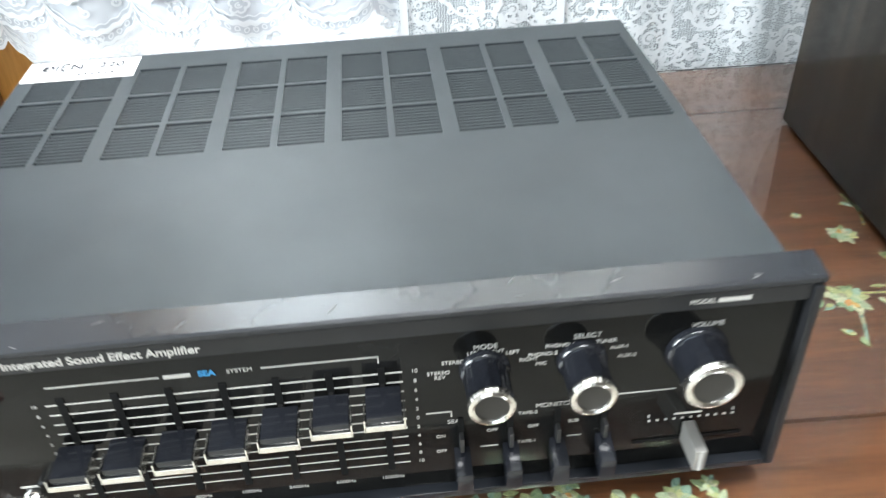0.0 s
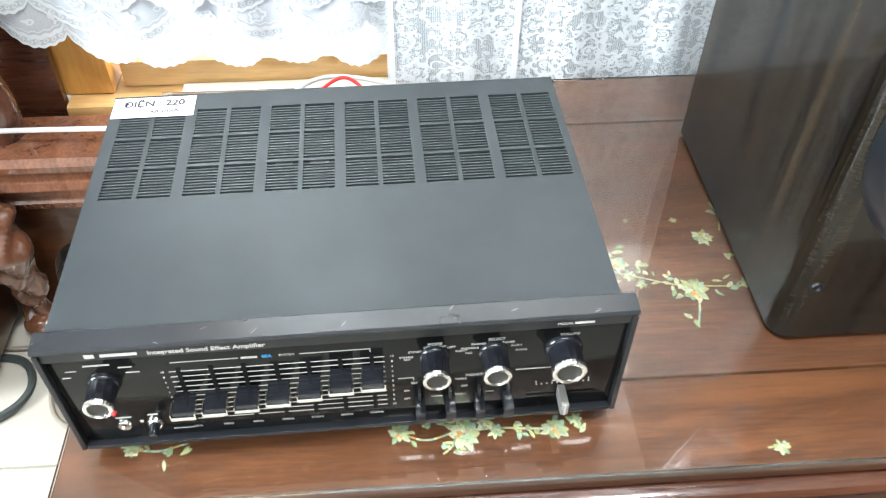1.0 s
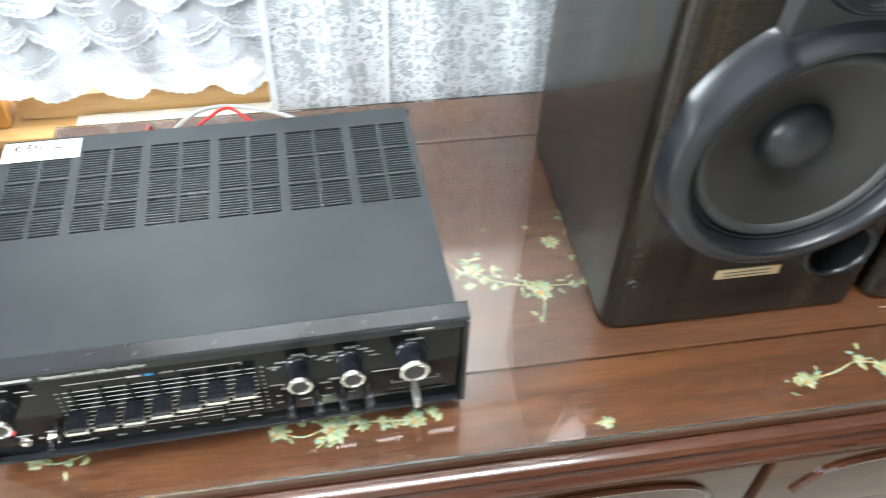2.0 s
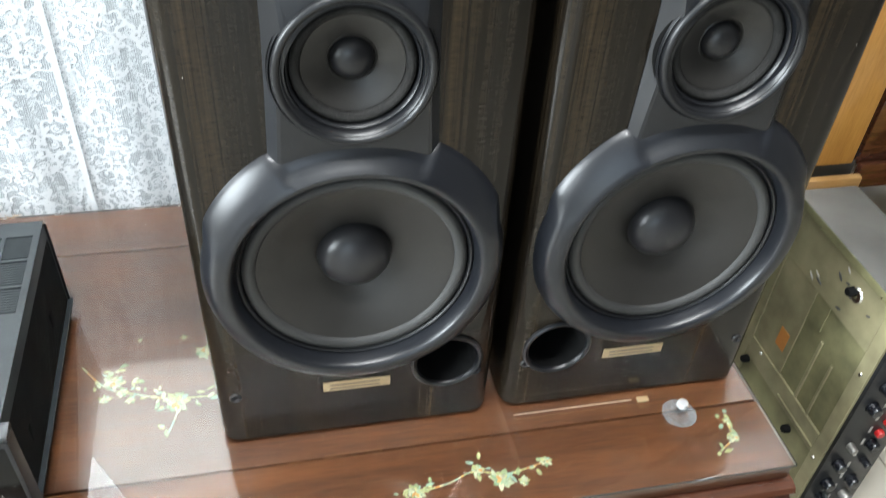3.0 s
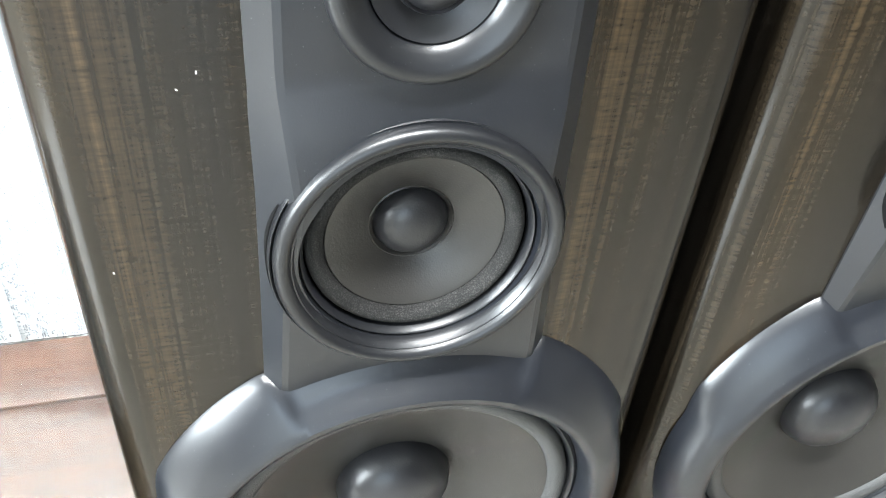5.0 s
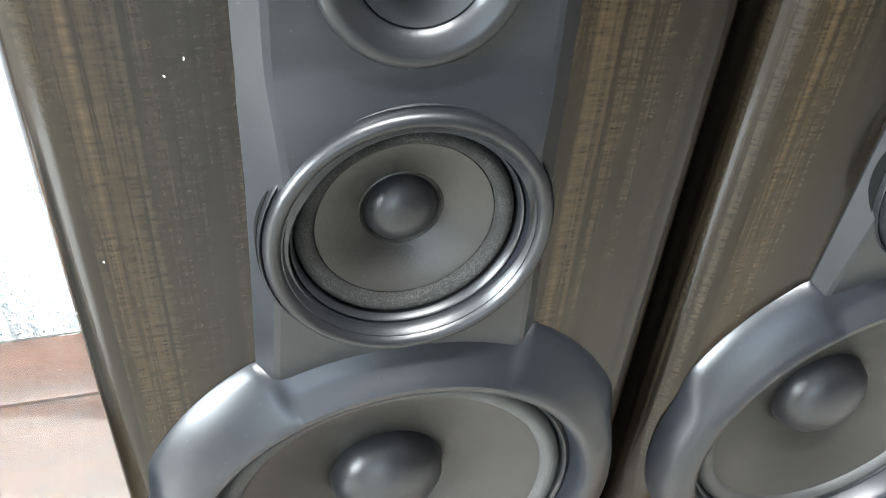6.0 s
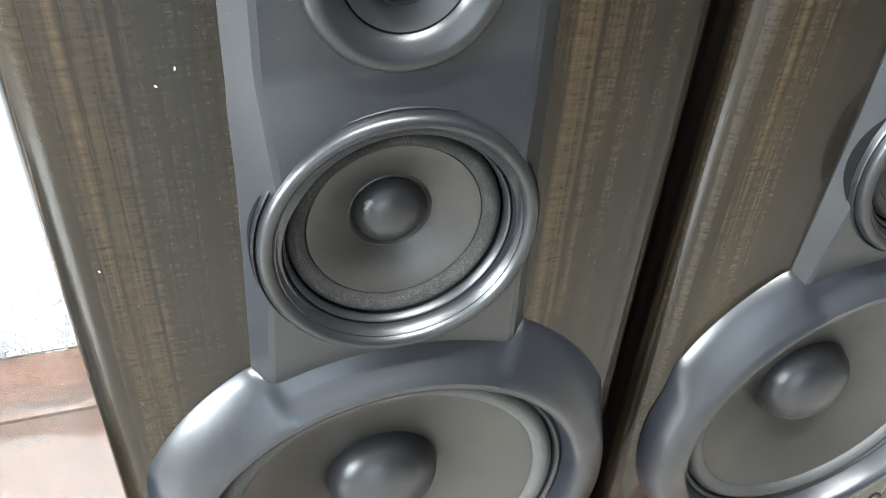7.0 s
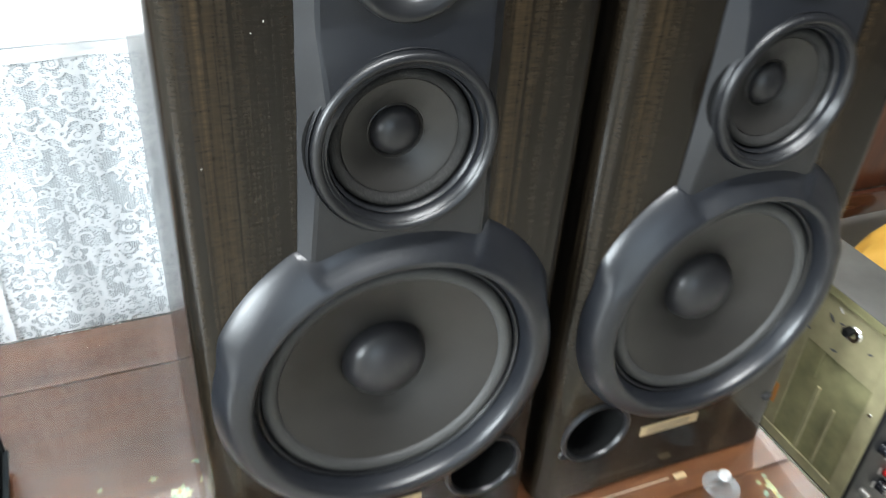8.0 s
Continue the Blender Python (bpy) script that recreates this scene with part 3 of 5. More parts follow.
# ---- the amplifier ----
def amplifier():
    amp = thing("amplifier", "charcoal-grey metal stereo amplifier with a glossy black front", "amplifier", pose(-0.0025, -0.003, T, 0, 0, 1.4))
    AW, AD = 0.4355, 0.306
    for x in (0.03, AW - 0.03):
        for y in (0.035, AD - 0.04):
            b = lathe([(0, 0), (0.012, 0), (0.0135, 0.003), (0.012, 0.0142)], 24, "Z")
            b.transform(Matrix.Translation((x, y, 0.0142)) @ Matrix.Rotation(math.pi, 4, "X") @ Matrix.Translation((0, 0, 0.0)))
            part("foot", b, SLOT, amp)
    part("bottom_plate", box(0.003, AW - 0.003, 0.006, AD, 0.0145, 0.018), CASE, amp)
    part("side_cover", box(0.004, 0.006, 0.0165, AD, 0.0185, 0.136, 0.0006), CASE, amp)
    part("side_cover", box(AW - 0.010, AW - 0.008, 0.0165, AD, 0.0185, 0.136, 0.0006), CASE, amp)
    part("rear_panel", box(0.0055, AW - 0.0055, AD - 0.003, AD - 0.001, 0.0185, 0.136), SIDE, amp)
    # near-black block in place of the shade inside the case, under the vents
    part("dark_interior", box(0.008, AW - 0.008, 0.03, AD - 0.006, 0.02, 0.118), SLOT, amp)
    # top cover with 3 rows of 12 louvred openings
    cols = [(0.0150 + 0.0692 * p + q, 0.0150 + 0.0692 * p + q + 0.0277) for p in range(6) for q in (0, 0.0317)]
    rows = [(0.1585, 0.1965), (0.2005, 0.2385), (0.2425, 0.2805)]
    xs = sorted({0.004, AW - 0.008, *[v for c in cols for v in c]})
    ys = sorted({0.0165, AD, *[v for r in rows for v in r]})
    b = bmesh.new()
    grid = {(i, j): b.verts.new((x, y, 0.1385)) for i, x in enumerate(xs) for j, y in enumerate(ys)}
    for i in range(len(xs) - 1):
        for j in range(len(ys) - 1):
            cx, cy = (xs[i] + xs[i + 1]) / 2, (ys[j] + ys[j + 1]) / 2
            if not (any(a < cx < c for a, c in cols) and any(a < cy < c for a, c in rows)):
                b.faces.new((grid[i, j], grid[i + 1, j], grid[i + 1, j + 1], grid[i, j + 1]))
    r = bmesh.ops.extrude_face_region(b, geom=b.faces[:])
    for v in r["geom"]:
        if isinstance(v, bmesh.types.BMVert):
            v.co.z -= 0.0018
    top = part("top_cover", b, CASE, amp, "charcoal painted top cover with vent openings", 0)
    n = 10
    slats = {}
    for y0, y1 in rows:
        for x0, x1 in cols:
            key = round(y1 - y0, 4)
            if key not in slats:
                b, p = bmesh.new(), (y1 - y0) / n
                for k in range(1, n):
                    box(-0.0001, 0.0278, k * p - 0.00098, k * p + 0.00098, -0.0022, -0.0004, bm=b)
                slats[key] = finish("louvre", b, CASE, 0)
            o = new("louvre", slats[key])
            o.parent, o.location = top, (x0, y0, 0.1385)
    for x, y in ((0.166, 0.174), (0.198, 0.176), (0.166, 0.216), (0.198, 0.214)):
        b = lathe([(0, -0.007), (0.0070, -0.007), (0.0085, -0.0055), (0.0085, 0.007), (0, 0.007)], 20, "Z")
        b.transform(Matrix.Translation((x, y, 0.1288)))
        part("capacitor", b, DUSTY, amp, "dusty pale can inside the vents")
    # sloping top lip and black frame round the panel
    prof = [(0.0160, 0.1422), (0.0145, 0.1430), (-0.0008, 0.1412), (-0.0022, 0.1402), (-0.0022, 0.1378), (-0.0012, 0.1366), (0.0, 0.1362), (0.0160, 0.1362)]
    part("top_lip", extrude_profile(prof, -0.0015, AW + 0.0015), LIP, amp, "black aluminium lip with chipped edges", 18)
    part("side_rail", box(-0.001, 0.0032, -0.0030, 0.0160, 0.0142, 0.1358, 0.0008), SIDE, amp)
    part("side_rail", box(AW - 0.0032, AW + 0.001, -0.0030, 0.0160, 0.0142, 0.1358, 0.0008), SIDE, amp)
    part("bottom_rail", box(0.0036, AW - 0.0036, -0.0030, 0.0055, 0.0142, 0.0190, 0.0008), LIP, amp)
    rng = random.Random(4)
    for x in (0.062, 0.085, 0.118, 0.132, 0.14, 0.150, 0.185, 0.192, 0.218, 0.30, 0.342, 0.402):
        for k in range(rng.choice((0, 1, 2))):
            b = bmesh.new()
            y = rng.uniform(-0.0005, 0.011)
            petal(b, 0, 0, rng.uniform(0.002, 0.007), rng.uniform(0.0003, 0.0009), rng.uniform(-0.5, 1.1), 0)
            b.transform(Matrix.Translation((x + rng.uniform(-0.004, 0.004), y, 0.1414 + 0.1176 * (y + 0.0008))) @ Matrix.Rotation(0.117, 4, "X"))
            part("scratch", b, MARK, amp, smooth=0)
    for y, z in ((0.070, 0.060), (0.225, 0.060)):
        part("side_slot", box(AW - 0.0082, AW - 0.0076, y - 0.004, y + 0.004, z - 0.009, z + 0.009, 0.0002), SLOT, amp, "dark slot in the side cover")
    PY = 0.0025  # front plane of the panel
    panel = part("front_panel", box(0.0036, AW - 0.0036, PY, 0.0160, 0.0195, 0.1268, 0.0006), PANEL, amp, "glossy black control panel with white print")
    part("title_strip", box(0.0036, AW - 0.0036, -0.0008, 0.0160, 0.1272, 0.1360), SIDE, amp)
    INK = PY - 0.0003

    def bar(x0, x1, z0, z1, mat=WHITE_INK, name="printed_bar", y=INK):
        part(name, box(x0, x1, y, y + 0.0004, z0, z1), mat, panel, smooth=0)

    def text(s, x, z, size, mat=WHITE_INK, align="CENTER", y=INK, bold=0.0):
        letters(s, size, mat, panel, Matrix.Translation((x, y, z)) @ FRONT, align=align, bold=bold)

    text("Integrated Sound Effect Amplifier", 0.078, 0.1318, 0.0062, align="LEFT", y=-0.0011, bold=0.00012)
    bar(0.034, 0.041, 0.1298, 0.1340, y=-0.0012), bar(0.045, 0.071, 0.1304, 0.1336, y=-0.0012)
    text("MODEL", 0.376, 0.1318, 0.0036, align="LEFT", y=-0.0011)
    bar(0.389, 0.404, 0.1307, 0.1329, y=-0.0012)
    # equaliser field
    bar(0.0895, 0.139, 0.1136, 0.1143), bar(0.184, 0.2365, 0.1136, 0.1143), bar(0.2358, 0.2365, 0.1100, 0.1143)
    bar(0.141, 0.153, 0.1128, 0.1150)
    text("SEA", 0.160, 0.1140, 0.0046, BLUE_INK, bold=0.0002)
    text("SYSTEM", 0.1745, 0.1140, 0.0034)
    zs = [0.1030 - 0.00635 * i for i in range(11)]
    for z in zs:
        bar(0.0865, 0.2465, z - 0.0003, z + 0.0003, name="scale_line")
    for i, s in enumerate("10 8 6 4 2 0 2 4 6 8 10".split()):
        text(s, 0.2520, zs[i], 0.0032)
        text(s, 0.0815, zs[i], 0.0028)
    lows = [0.0725, 0.0745, 0.0763, 0.0803, 0.0845, 0.0893, 0.0912]
    names = ["60Hz", "150Hz", "400Hz", "1000Hz", "2400Hz", "6000Hz", "15000Hz"]
    for i in range(7):
        x = 0.0935 + 0.0239 * i
        part("slider_slot", box(x - 0.0017, x + 0.0017, INK - 0.0003, INK + 0.0001, 0.035, 0.107), SLOT, panel, smooth=0)
        text(names[i], x, 0.0290, 0.0032)
        z = lows[i] + 0.0032
        cap = part("slider_cap", box(x - 0.0082, x + 0.0082, -0.0185, INK - 0.002, z - 0.0044, z + 0.0026, 0.0008), KNOB, panel, "black slider cap with a silver rim")
        b = box(x - 0.0094, x + 0.0094, -0.0200, -0.0187, z - 0.0050, z - 0.0016, 0.0004)
        for s in (-1, 1):
            box(x + s * 0.0090 - 0.0004, x + s * 0.0090 + 0.0004, -0.0200, -0.0080, z - 0.0046, z + 0.0028, bm=b)
        part("silver_rim", b, CHROME, cap, smooth=0)
        part("slider_stem", box(x - 0.001, x + 0.001, INK - 0.0022, INK, z - 0.003, z + 0.0025), SLOT, cap, smooth=0)
    # rotary knobs

    def knob(x, z, r, y1=-0.0215):
        b = lathe([(0, PY), (r * 1.14, PY), (r * 1.14, PY - 0.0026), (r * 1.10, PY - 0.0038), (r * 1.0, PY - 0.0046), (r * 0.97, y1 + 0.003), (r * 0.97, y1 + 0.0005), (0, y1 + 0.0005)], 48)
        for v in b.verts:
            if v.co.y < PY - 0.0044 and math.hypot(v.co.x, v.co.z) > r * 0.9:
                f = 1 + 0.022 * (1 if int(round(math.atan2(v.co.z, v.co.x) / (2 * math.pi) * 48)) % 4 < 2 else -1)
                v.co.x, v.co.z = v.co.x * f, v.co.z * f
        b.transform(Matrix.Translation((x, 0, z)))
        k = part("knob", b, KNOB, panel, "black ribbed knob with a bright metal ring")
        b = lathe([(r * 0.72, y1 + 0.001), (r * 0.74, y1 - 0.0012), (r * 0.86, y1 - 0.0019), (r * 1.0, y1 - 0.0012), (r * 1.06, y1 + 0.0004), (r * 1.05, y1 + 0.0022), (r * 0.9, y1 + 0.003)], 96)
        for v in b.verts:
            d = math.hypot(v.co.x, v.co.z)
            if d > r * 0.95:
                f = 1 + 0.013 * math.cos(24 * math.atan2(v.co.z, v.co.x))
                v.co.x, v.co.z = v.co.x * f, v.co.z * f
        b.transform(Matrix.Translation((x, 0, z)))
        part("metal_ring", b, CHROME, k)
        b = lathe([(0, y1 - 0.0003), (r * 0.73, y1 - 0.0003), (r * 0.73, y1 + 0.001)], 32)
        b.transform(Matrix.Translation((x, 0, z)))
        part("knob_face", b, KNOBTOP, k)

    knob(0.2845, 0.1000, 0.0105), knob(0.3300, 0.1000, 0.0105), knob(0.3845, 0.0990, 0.0130), knob(0.0380, 0.0960, 0.0105)
    LZ = 0.0042
    for s, x, z in (("MODE", 0.2850, 0.1180), ("STEREO", 0.2700, 0.1100), ("REV", 0.2635, 0.1010), ("STEREO", 0.2630, 0.1040), ("LEFT+RIGHT", 0.2850, 0.1145), ("LEFT", 0.2975, 0.1130), ("RIGHT", 0.3050, 0.1075), ("SELECT", 0.3320, 0.1190), ("PHONO-1", 0.3195, 0.1145), ("PHONO-2", 0.3115, 0.1100), ("MIC", 0.3110, 0.1040), ("TUNER", 0.3410, 0.1145), ("AUX-1", 0.3475, 0.1100), ("AUX-2", 0.3515, 0.1040), ("VOLUME", 0.3880, 0.1190)):
        text(s, x, z - LZ, 0.0040 if s in ("MODE", "SELECT", "VOLUME") else 0.0031)
    bar(0.028, 0.047, 0.1160, 0.1176), bar(0.014, 0.022, 0.1110, 0.1118), bar(0.052, 0.062, 0.1120, 0.1132), bar(0.056, 0.066, 0.1055, 0.1065), bar(0.010, 0.016, 0.1035, 0.1045)
    b = lathe([(0, -0.003), (0.0013, -0.0026), (0.0018, -0.001), (0.0019, 0.0005)], 16)
    b.transform(Matrix.Translation((0.0478, -0.0215, 0.0905)))
    part("indicator", b, RED, panel, "small red indicator")
    b = lathe([(0.0022, PY - 0.001), (0.0028, PY - 0.0030), (0.0050, PY - 0.0030), (0.0056, PY - 0.0015), (0.0058, PY)], 24)
    b.transform(Matrix.Translation((0.0385, 0, 0.0395)))
    part("headphone_jack", b, CHROME, panel)
    b = lathe([(0.0040, PY - 0.004), (0.0052, PY - 0.0045), (0.0064, PY - 0.0030), (0.0066, PY)], 24)
    b.transform(Matrix.Translation((0.0625, 0, 0.0400)))
    part("button_bezel", b, CHROME, panel)
    b = lathe([(0, -0.0125), (0.0034, -0.0121), (0.0038, -0.0110), (0.0038, PY)], 24)
    b.transform(Matrix.Translation((0.0625, 0, 0.0400)))
    part("power_button", b, KNOB, panel)
    bar(0.033, 0.045, 0.0475, 0.0487), bar(0.058, 0.066, 0.0490, 0.0502), bar(0.074, 0.090, 0.0275, 0.0283), bar(0.0505, 0.0530, 0.0400, 0.0425)
    # lever switches
    bar(0.2560, 0.2685, 0.0728, 0.0735), bar(0.2678, 0.2685, 0.0695, 0.0735)
    text("SEA", 0.2690, 0.0660, 0.0038)
    text("ON", 0.2625, 0.0560, 0.0030), text("OFF", 0.2625, 0.0450, 0.0030)
    text("MONITOR", 0.3190, 0.0712, 0.0042)
    text("TAPE-2", 0.3055, 0.0670, 0.0031), text("OFF", 0.2880, 0.0570, 0.0031), text("OFF", 0.3085, 0.0570, 0.0031), text("SUB", 0.3285, 0.0580, 0.0031)
    text("TAPE-1", 0.3055, 0.0460, 0.0031), bar(0.282, 0.291, 0.0450, 0.0458), bar(0.326, 0.333, 0.0465, 0.0472)
    bar(0.3490, 0.3780, 0.0735, 0.0741)
    for x in (0.2725, 0.2970, 0.3205, 0.3440):
        part("switch_slot", box(x - 0.0015, x + 0.0015, INK - 0.0003, INK + 0.0001, 0.026, 0.0680), SLOT, panel, smooth=0)
        b = box(x - 0.0040, x + 0.0040, -0.0130, INK - 0.0005, 0.0290, 0.0480, 0.0008)
        for v in b.verts:
            if v.co.z > 0.04 and v.co.y < -0.006:
                v.co.z -= 0.005
        part("lever", b, KNOB, panel)
        part("lever_stem", box(x - 0.001, x + 0.001, -0.003, INK, 0.0482, 0.058, 0.0003), SCREW, panel, smooth=0)
    # balance slider
    part("slider_slot", box(0.3605, 0.4175, INK - 0.0003, INK + 0.0001, 0.0360, 0.0377), SLOT, panel, smooth=0)
    for i in range(11):
        bar(0.3670 + 0.0043 * i, 0.3680 + 0.0043 * i, 0.0510, 0.0524)
    bar(0.380, 0.394, 0.0545, 0.0557), bar(0.3667, 0.3673, 0.0540, 0.0562), bar(0.4100, 0.4106, 0.0540, 0.0562)
    b = box(0.3848, 0.3908, -0.0185, INK - 0.0006, 0.0360, 0.0500, 0.0006)
    c = part("slider_cap", b, GREYCAP, panel, "grey metal balance slider")
    part("slider_line", box(0.3871, 0.3885, -0.0190, -0.0186, 0.0362, 0.0498), WHITE_INK, c, smooth=0)
    # hand-written paper tape on the top cover
    tape = part("paper_label", box(0.005, 0.081, 0.272, 0.303, 0.1386, 0.1388), PAPER, amp, "white paper tape with handwriting", 0)
    letters("ĐIỆN : 220", 0.0122, PEN, tape, Matrix.Translation((0.043, 0.2925, 0.1390)) @ Matrix.Rotation(radians(1.5), 4, "Z"), "pen_lettering", bold=0.00032)
    for i in range(6):
        b = bmesh.new()
        stem(b, [(0.040 + 0.0045 * i, 0.2775), (0.042 + 0.0045 * i, 0.2815 + 0.001 * (i % 2)), (0.0435 + 0.0045 * i, 0.2780)], 0.0007, 0.1390)
        part("pen_stroke", b, PEN, tape, smooth=0)


amplifier()


# ---- the loudspeakers ----
def loudspeaker(m, side, label):
    """side: +1 puts the port on the +x side, -1 mirrors it."""
    sp = thing("loudspeaker", label, "loudspeaker", m, "pair of loudspeakers")
    HW, D, HT, R = 0.1455, 0.310, 0.650, 0.0195
    out = []
    for cx, a0 in ((-HW + R, 180), (HW - R, 270)):
        for k in range(9):
            a = radians(a0 + 90 * k / 8)
            out.append((cx + R * math.cos(a), R + R * math.sin(a)))
    out += [(HW, D), (-HW, D)]
    b = bmesh.new()
    lo, hi = [b.verts.new((x, y, 0.003)) for x, y in out], [b.verts.new((x, y, HT)) for x, y in out]
    n = len(out)
    for i in range(n):
        b.faces.new((lo[i], lo[(i + 1) % n], hi[(i + 1) % n], hi[i]))
    b.faces.new(lo[::-1]), b.faces.new(hi)
    holes = []
    for r, z in ((0.1066, 0.237), (0.052, 0.442), (0.030, 0.5595)):
        holes.append(plug(r, -0.01, 0.06, 0, z))
    holes.append(plug(0.0332, -0.01, 0.12, side * 0.093, 0.0925, 48))
    b = cut_out(b, holes)
    part("cabinet", b, OAK, sp, "dark smoked oak veneer cabinet with rounded front edges", 30)
    for x in (-0.11, 0.11):
        for y in (0.04, D - 0.04):
            part("foot_pad", box(x - 0.012, x + 0.012, y - 0.012, y + 0.012, 0, 0.0029), SLOT, sp)
    # moulded column that carries the upper drivers
    secs = [(0.330, 0.071, 0.062, 0.006), (0.368, 0.070, 0.061, 0.0091), (0.420, 0.068, 0.058, 0.0134), (0.470, 0.0665, 0.0505, 0.0175), (0.505, 0.0665, 0.0535, 0.0135), (0.517, 0.0660, 0.0545, 0.0105),
            (0.527, 0.0660, 0.0548, 0.0100), (0.610, 0.0645, 0.0535, 0.0100), (0.622, 0.062, 0.050, 0.004)]
    b = bmesh.new()
    prev = None
    for z, wo, wf, p in secs:
        ring = [b.verts.new(c) for c in ((-wo, 0.004, z), (-wo, -0.001, z), (-wf - 0.0015, -p + 0.0007, z), (-wf + 0.0015, -p, z), (wf - 0.0015, -p, z), (wf + 0.0015, -p + 0.0007, z), (wo, -0.001, z), (wo, 0.004, z))]
        if prev:
            for i in range(7):
                b.faces.new((prev[i], prev[i + 1], ring[i + 1], ring[i]))
            b.faces.new((prev[7], prev[0], ring[0], ring[7]))
        else:
            b.faces.new(ring[::-1])
        prev = ring
    b.faces.new(prev)
    b = cut_out(b, [plug(0.112, -0.05, 0.05, 0, 0.237), plug(0.0525, -0.05, 0.05, 0, 0.442), plug(0.034, -0.05, 0.05, 0, 0.5595)])
    part("driver_column", b, TRIM, sp, "blue-grey moulded driver column", 13)

    def turned(name, prof, z, mat, parent, segs=72, label=""):
        bb = lathe(prof, segs)
        bb.transform(Matrix.Translation((0, 0, z)))
        return part(name, bb, mat, parent, label, 50)

    # woofer with its barrel-shaped surround, cut away where the column meets it
    WZ = 0.237
    prof = [(0.1378, 0.0005), (0.1374, -0.0030), (0.1322, -0.0150), (0.1302, -0.0182), (0.1272, -0.0206), (0.1228, -0.0224), (0.1180, -0.0233), (0.1150, -0.0233), (0.1130, -0.0223), (0.1116, -0.0200), (0.1104, -0.0160), (0.1088, -0.0080), (0.1070, 0.0060)]
    ear = [(0.1475, 0.0005), (0.1470, -0.0012), (0.1425, -0.0062), (0.1360, -0.0118), (0.1290, -0.0165), (0.1225, -0.0202)] + prof[6:]
    cut = [(0.1372, 0.0005), (0.1370, -0.0070), (0.1350, -0.0092), (0.1305, -0.0112), (0.1262, -0.0142), (0.1222, -0.0192)] + prof[6:]
    segs = 240
    b = bmesh.new()
    rings = []
    for i in range(segs):
        a = 2 * math.pi * i / segs
        off = abs(math.degrees(math.atan2(math.cos(a), math.sin(a))))
        f = min(1, max(0, (off - 24.5) / 4.2))
        f = f ** 1.5
        g = max(0, (off - 30) / 34) * 0.30 if off < 62 else min(1, 0.28 + (off - 62) * 0.075)
        ring = []
        for k in range(len(prof)):
            r0, h0 = ear[k][0] + (prof[k][0] - ear[k][0]) * g, ear[k][1] + (prof[k][1] - ear[k][1]) * g * g
            r, h = cut[k][0] + (r0 - cut[k][0]) * f, cut[k][1] + (h0 - cut[k][1]) * f
            x, z = r * math.cos(a), r * math.sin(a)
            ring.append(b.verts.new((max(-0.1376, min(0.1376, x)), h, WZ + z)))
        rings.append(ring)
    for i in range(segs):
        p, q = rings[i], rings[(i + 1) % segs]
        for k in range(len(prof) - 1):
            b.faces.new((p[k], q[k], q[k + 1], p[k + 1]))
    woofer = part("woofer", b, TRIM, sp, "large bass driver in a moulded barrel surround", 38)
    turned("basket_ring", [(0.1085, -0.0065), (0.1062, -0.0080), (0.1040, -0.0065), (0.1032, 0.0015), (0.1010, 0.0055)], WZ, RING, woofer)
    turned("rubber_surround", [(0.1030, -0.0020), (0.1018, -0.0065), (0.0985, -0.0088), (0.0945, -0.0086), (0.0912, -0.0058), (0.0905, -0.0030)], WZ, RUBBER, woofer)
    turned("cone", [(0.0905, -0.0038), (0.0880, -0.0032), (0.0700, 0.0042), (0.0500, 0.0125), (0.0345, 0.0190)], WZ, CONE, woofer)
    turned("dust_cap", [(0.0350, 0.0192), (0.0346, 0.0165), (0.0325, 0.0100), (0.0285, 0.0047), (0.0225, 0.0005), (0.0150, -0.0023), (0.0075, -0.0038), (0, -0.0042)], WZ, DOME, woofer)
    # midrange
    MZ = 0.4420
    mid = turned("midrange", [(0.0628, -0.002), (0.0628, -0.0155), (0.0622, -0.0176), (0.0608, -0.0191), (0.0590, -0.0196), (0.0573, -0.0190), (0.0562, -0.0176), (0.0556, -0.0164), (0.0550, -0.0165), (0.0536, -0.0146), (0.0526, -0.0118), (0.0520, -0.0060)], MZ, RING, sp, 72, "midrange driver with a polished black ring")
    turned("gasket", [(0.0646, -0.002), (0.0646, -0.0130), (0.0640, -0.0140), (0.0634, -0.0136), (0.0629, -0.0100)], MZ, RING, mid)
    # thin black ring drawn as the shadow line round the midrange
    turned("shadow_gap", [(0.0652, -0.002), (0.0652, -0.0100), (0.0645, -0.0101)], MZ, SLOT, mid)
    turned("basket_ring", [(0.0522, -0.0095), (0.0512, -0.0108), (0.0502, -0.0100), (0.0494, -0.0045)], MZ, RING, mid)
    turned("foam_surround", [(0.0490, -0.0020), (0.0484, -0.0055), (0.0468, -0.0076), (0.0446, -0.0078), (0.0424, -0.0064), (0.0408, -0.0038), (0.0404, -0.0012)], MZ, FOAM, mid)
    turned("cone", [(0.0405, -0.0016), (0.0400, -0.0026), (0.0388, -0.0023), (0.0300, 0.0022), (0.0196, 0.0076), (0.0190, 0.0072), (0.0183, 0.0078), (0.0172, 0.0090)], MZ, CONE, mid)
    turned("dust_cap", [(0.0176, 0.0126), (0.0174, 0.0100), (0.0160, 0.0060), (0.0132, 0.0026), (0.0092, 0.0004), (0.0046, -0.0006), (0, -0.0009)], MZ, DOME, mid)
    # tweeter
    TZ = 0.5595
    k = 0.86
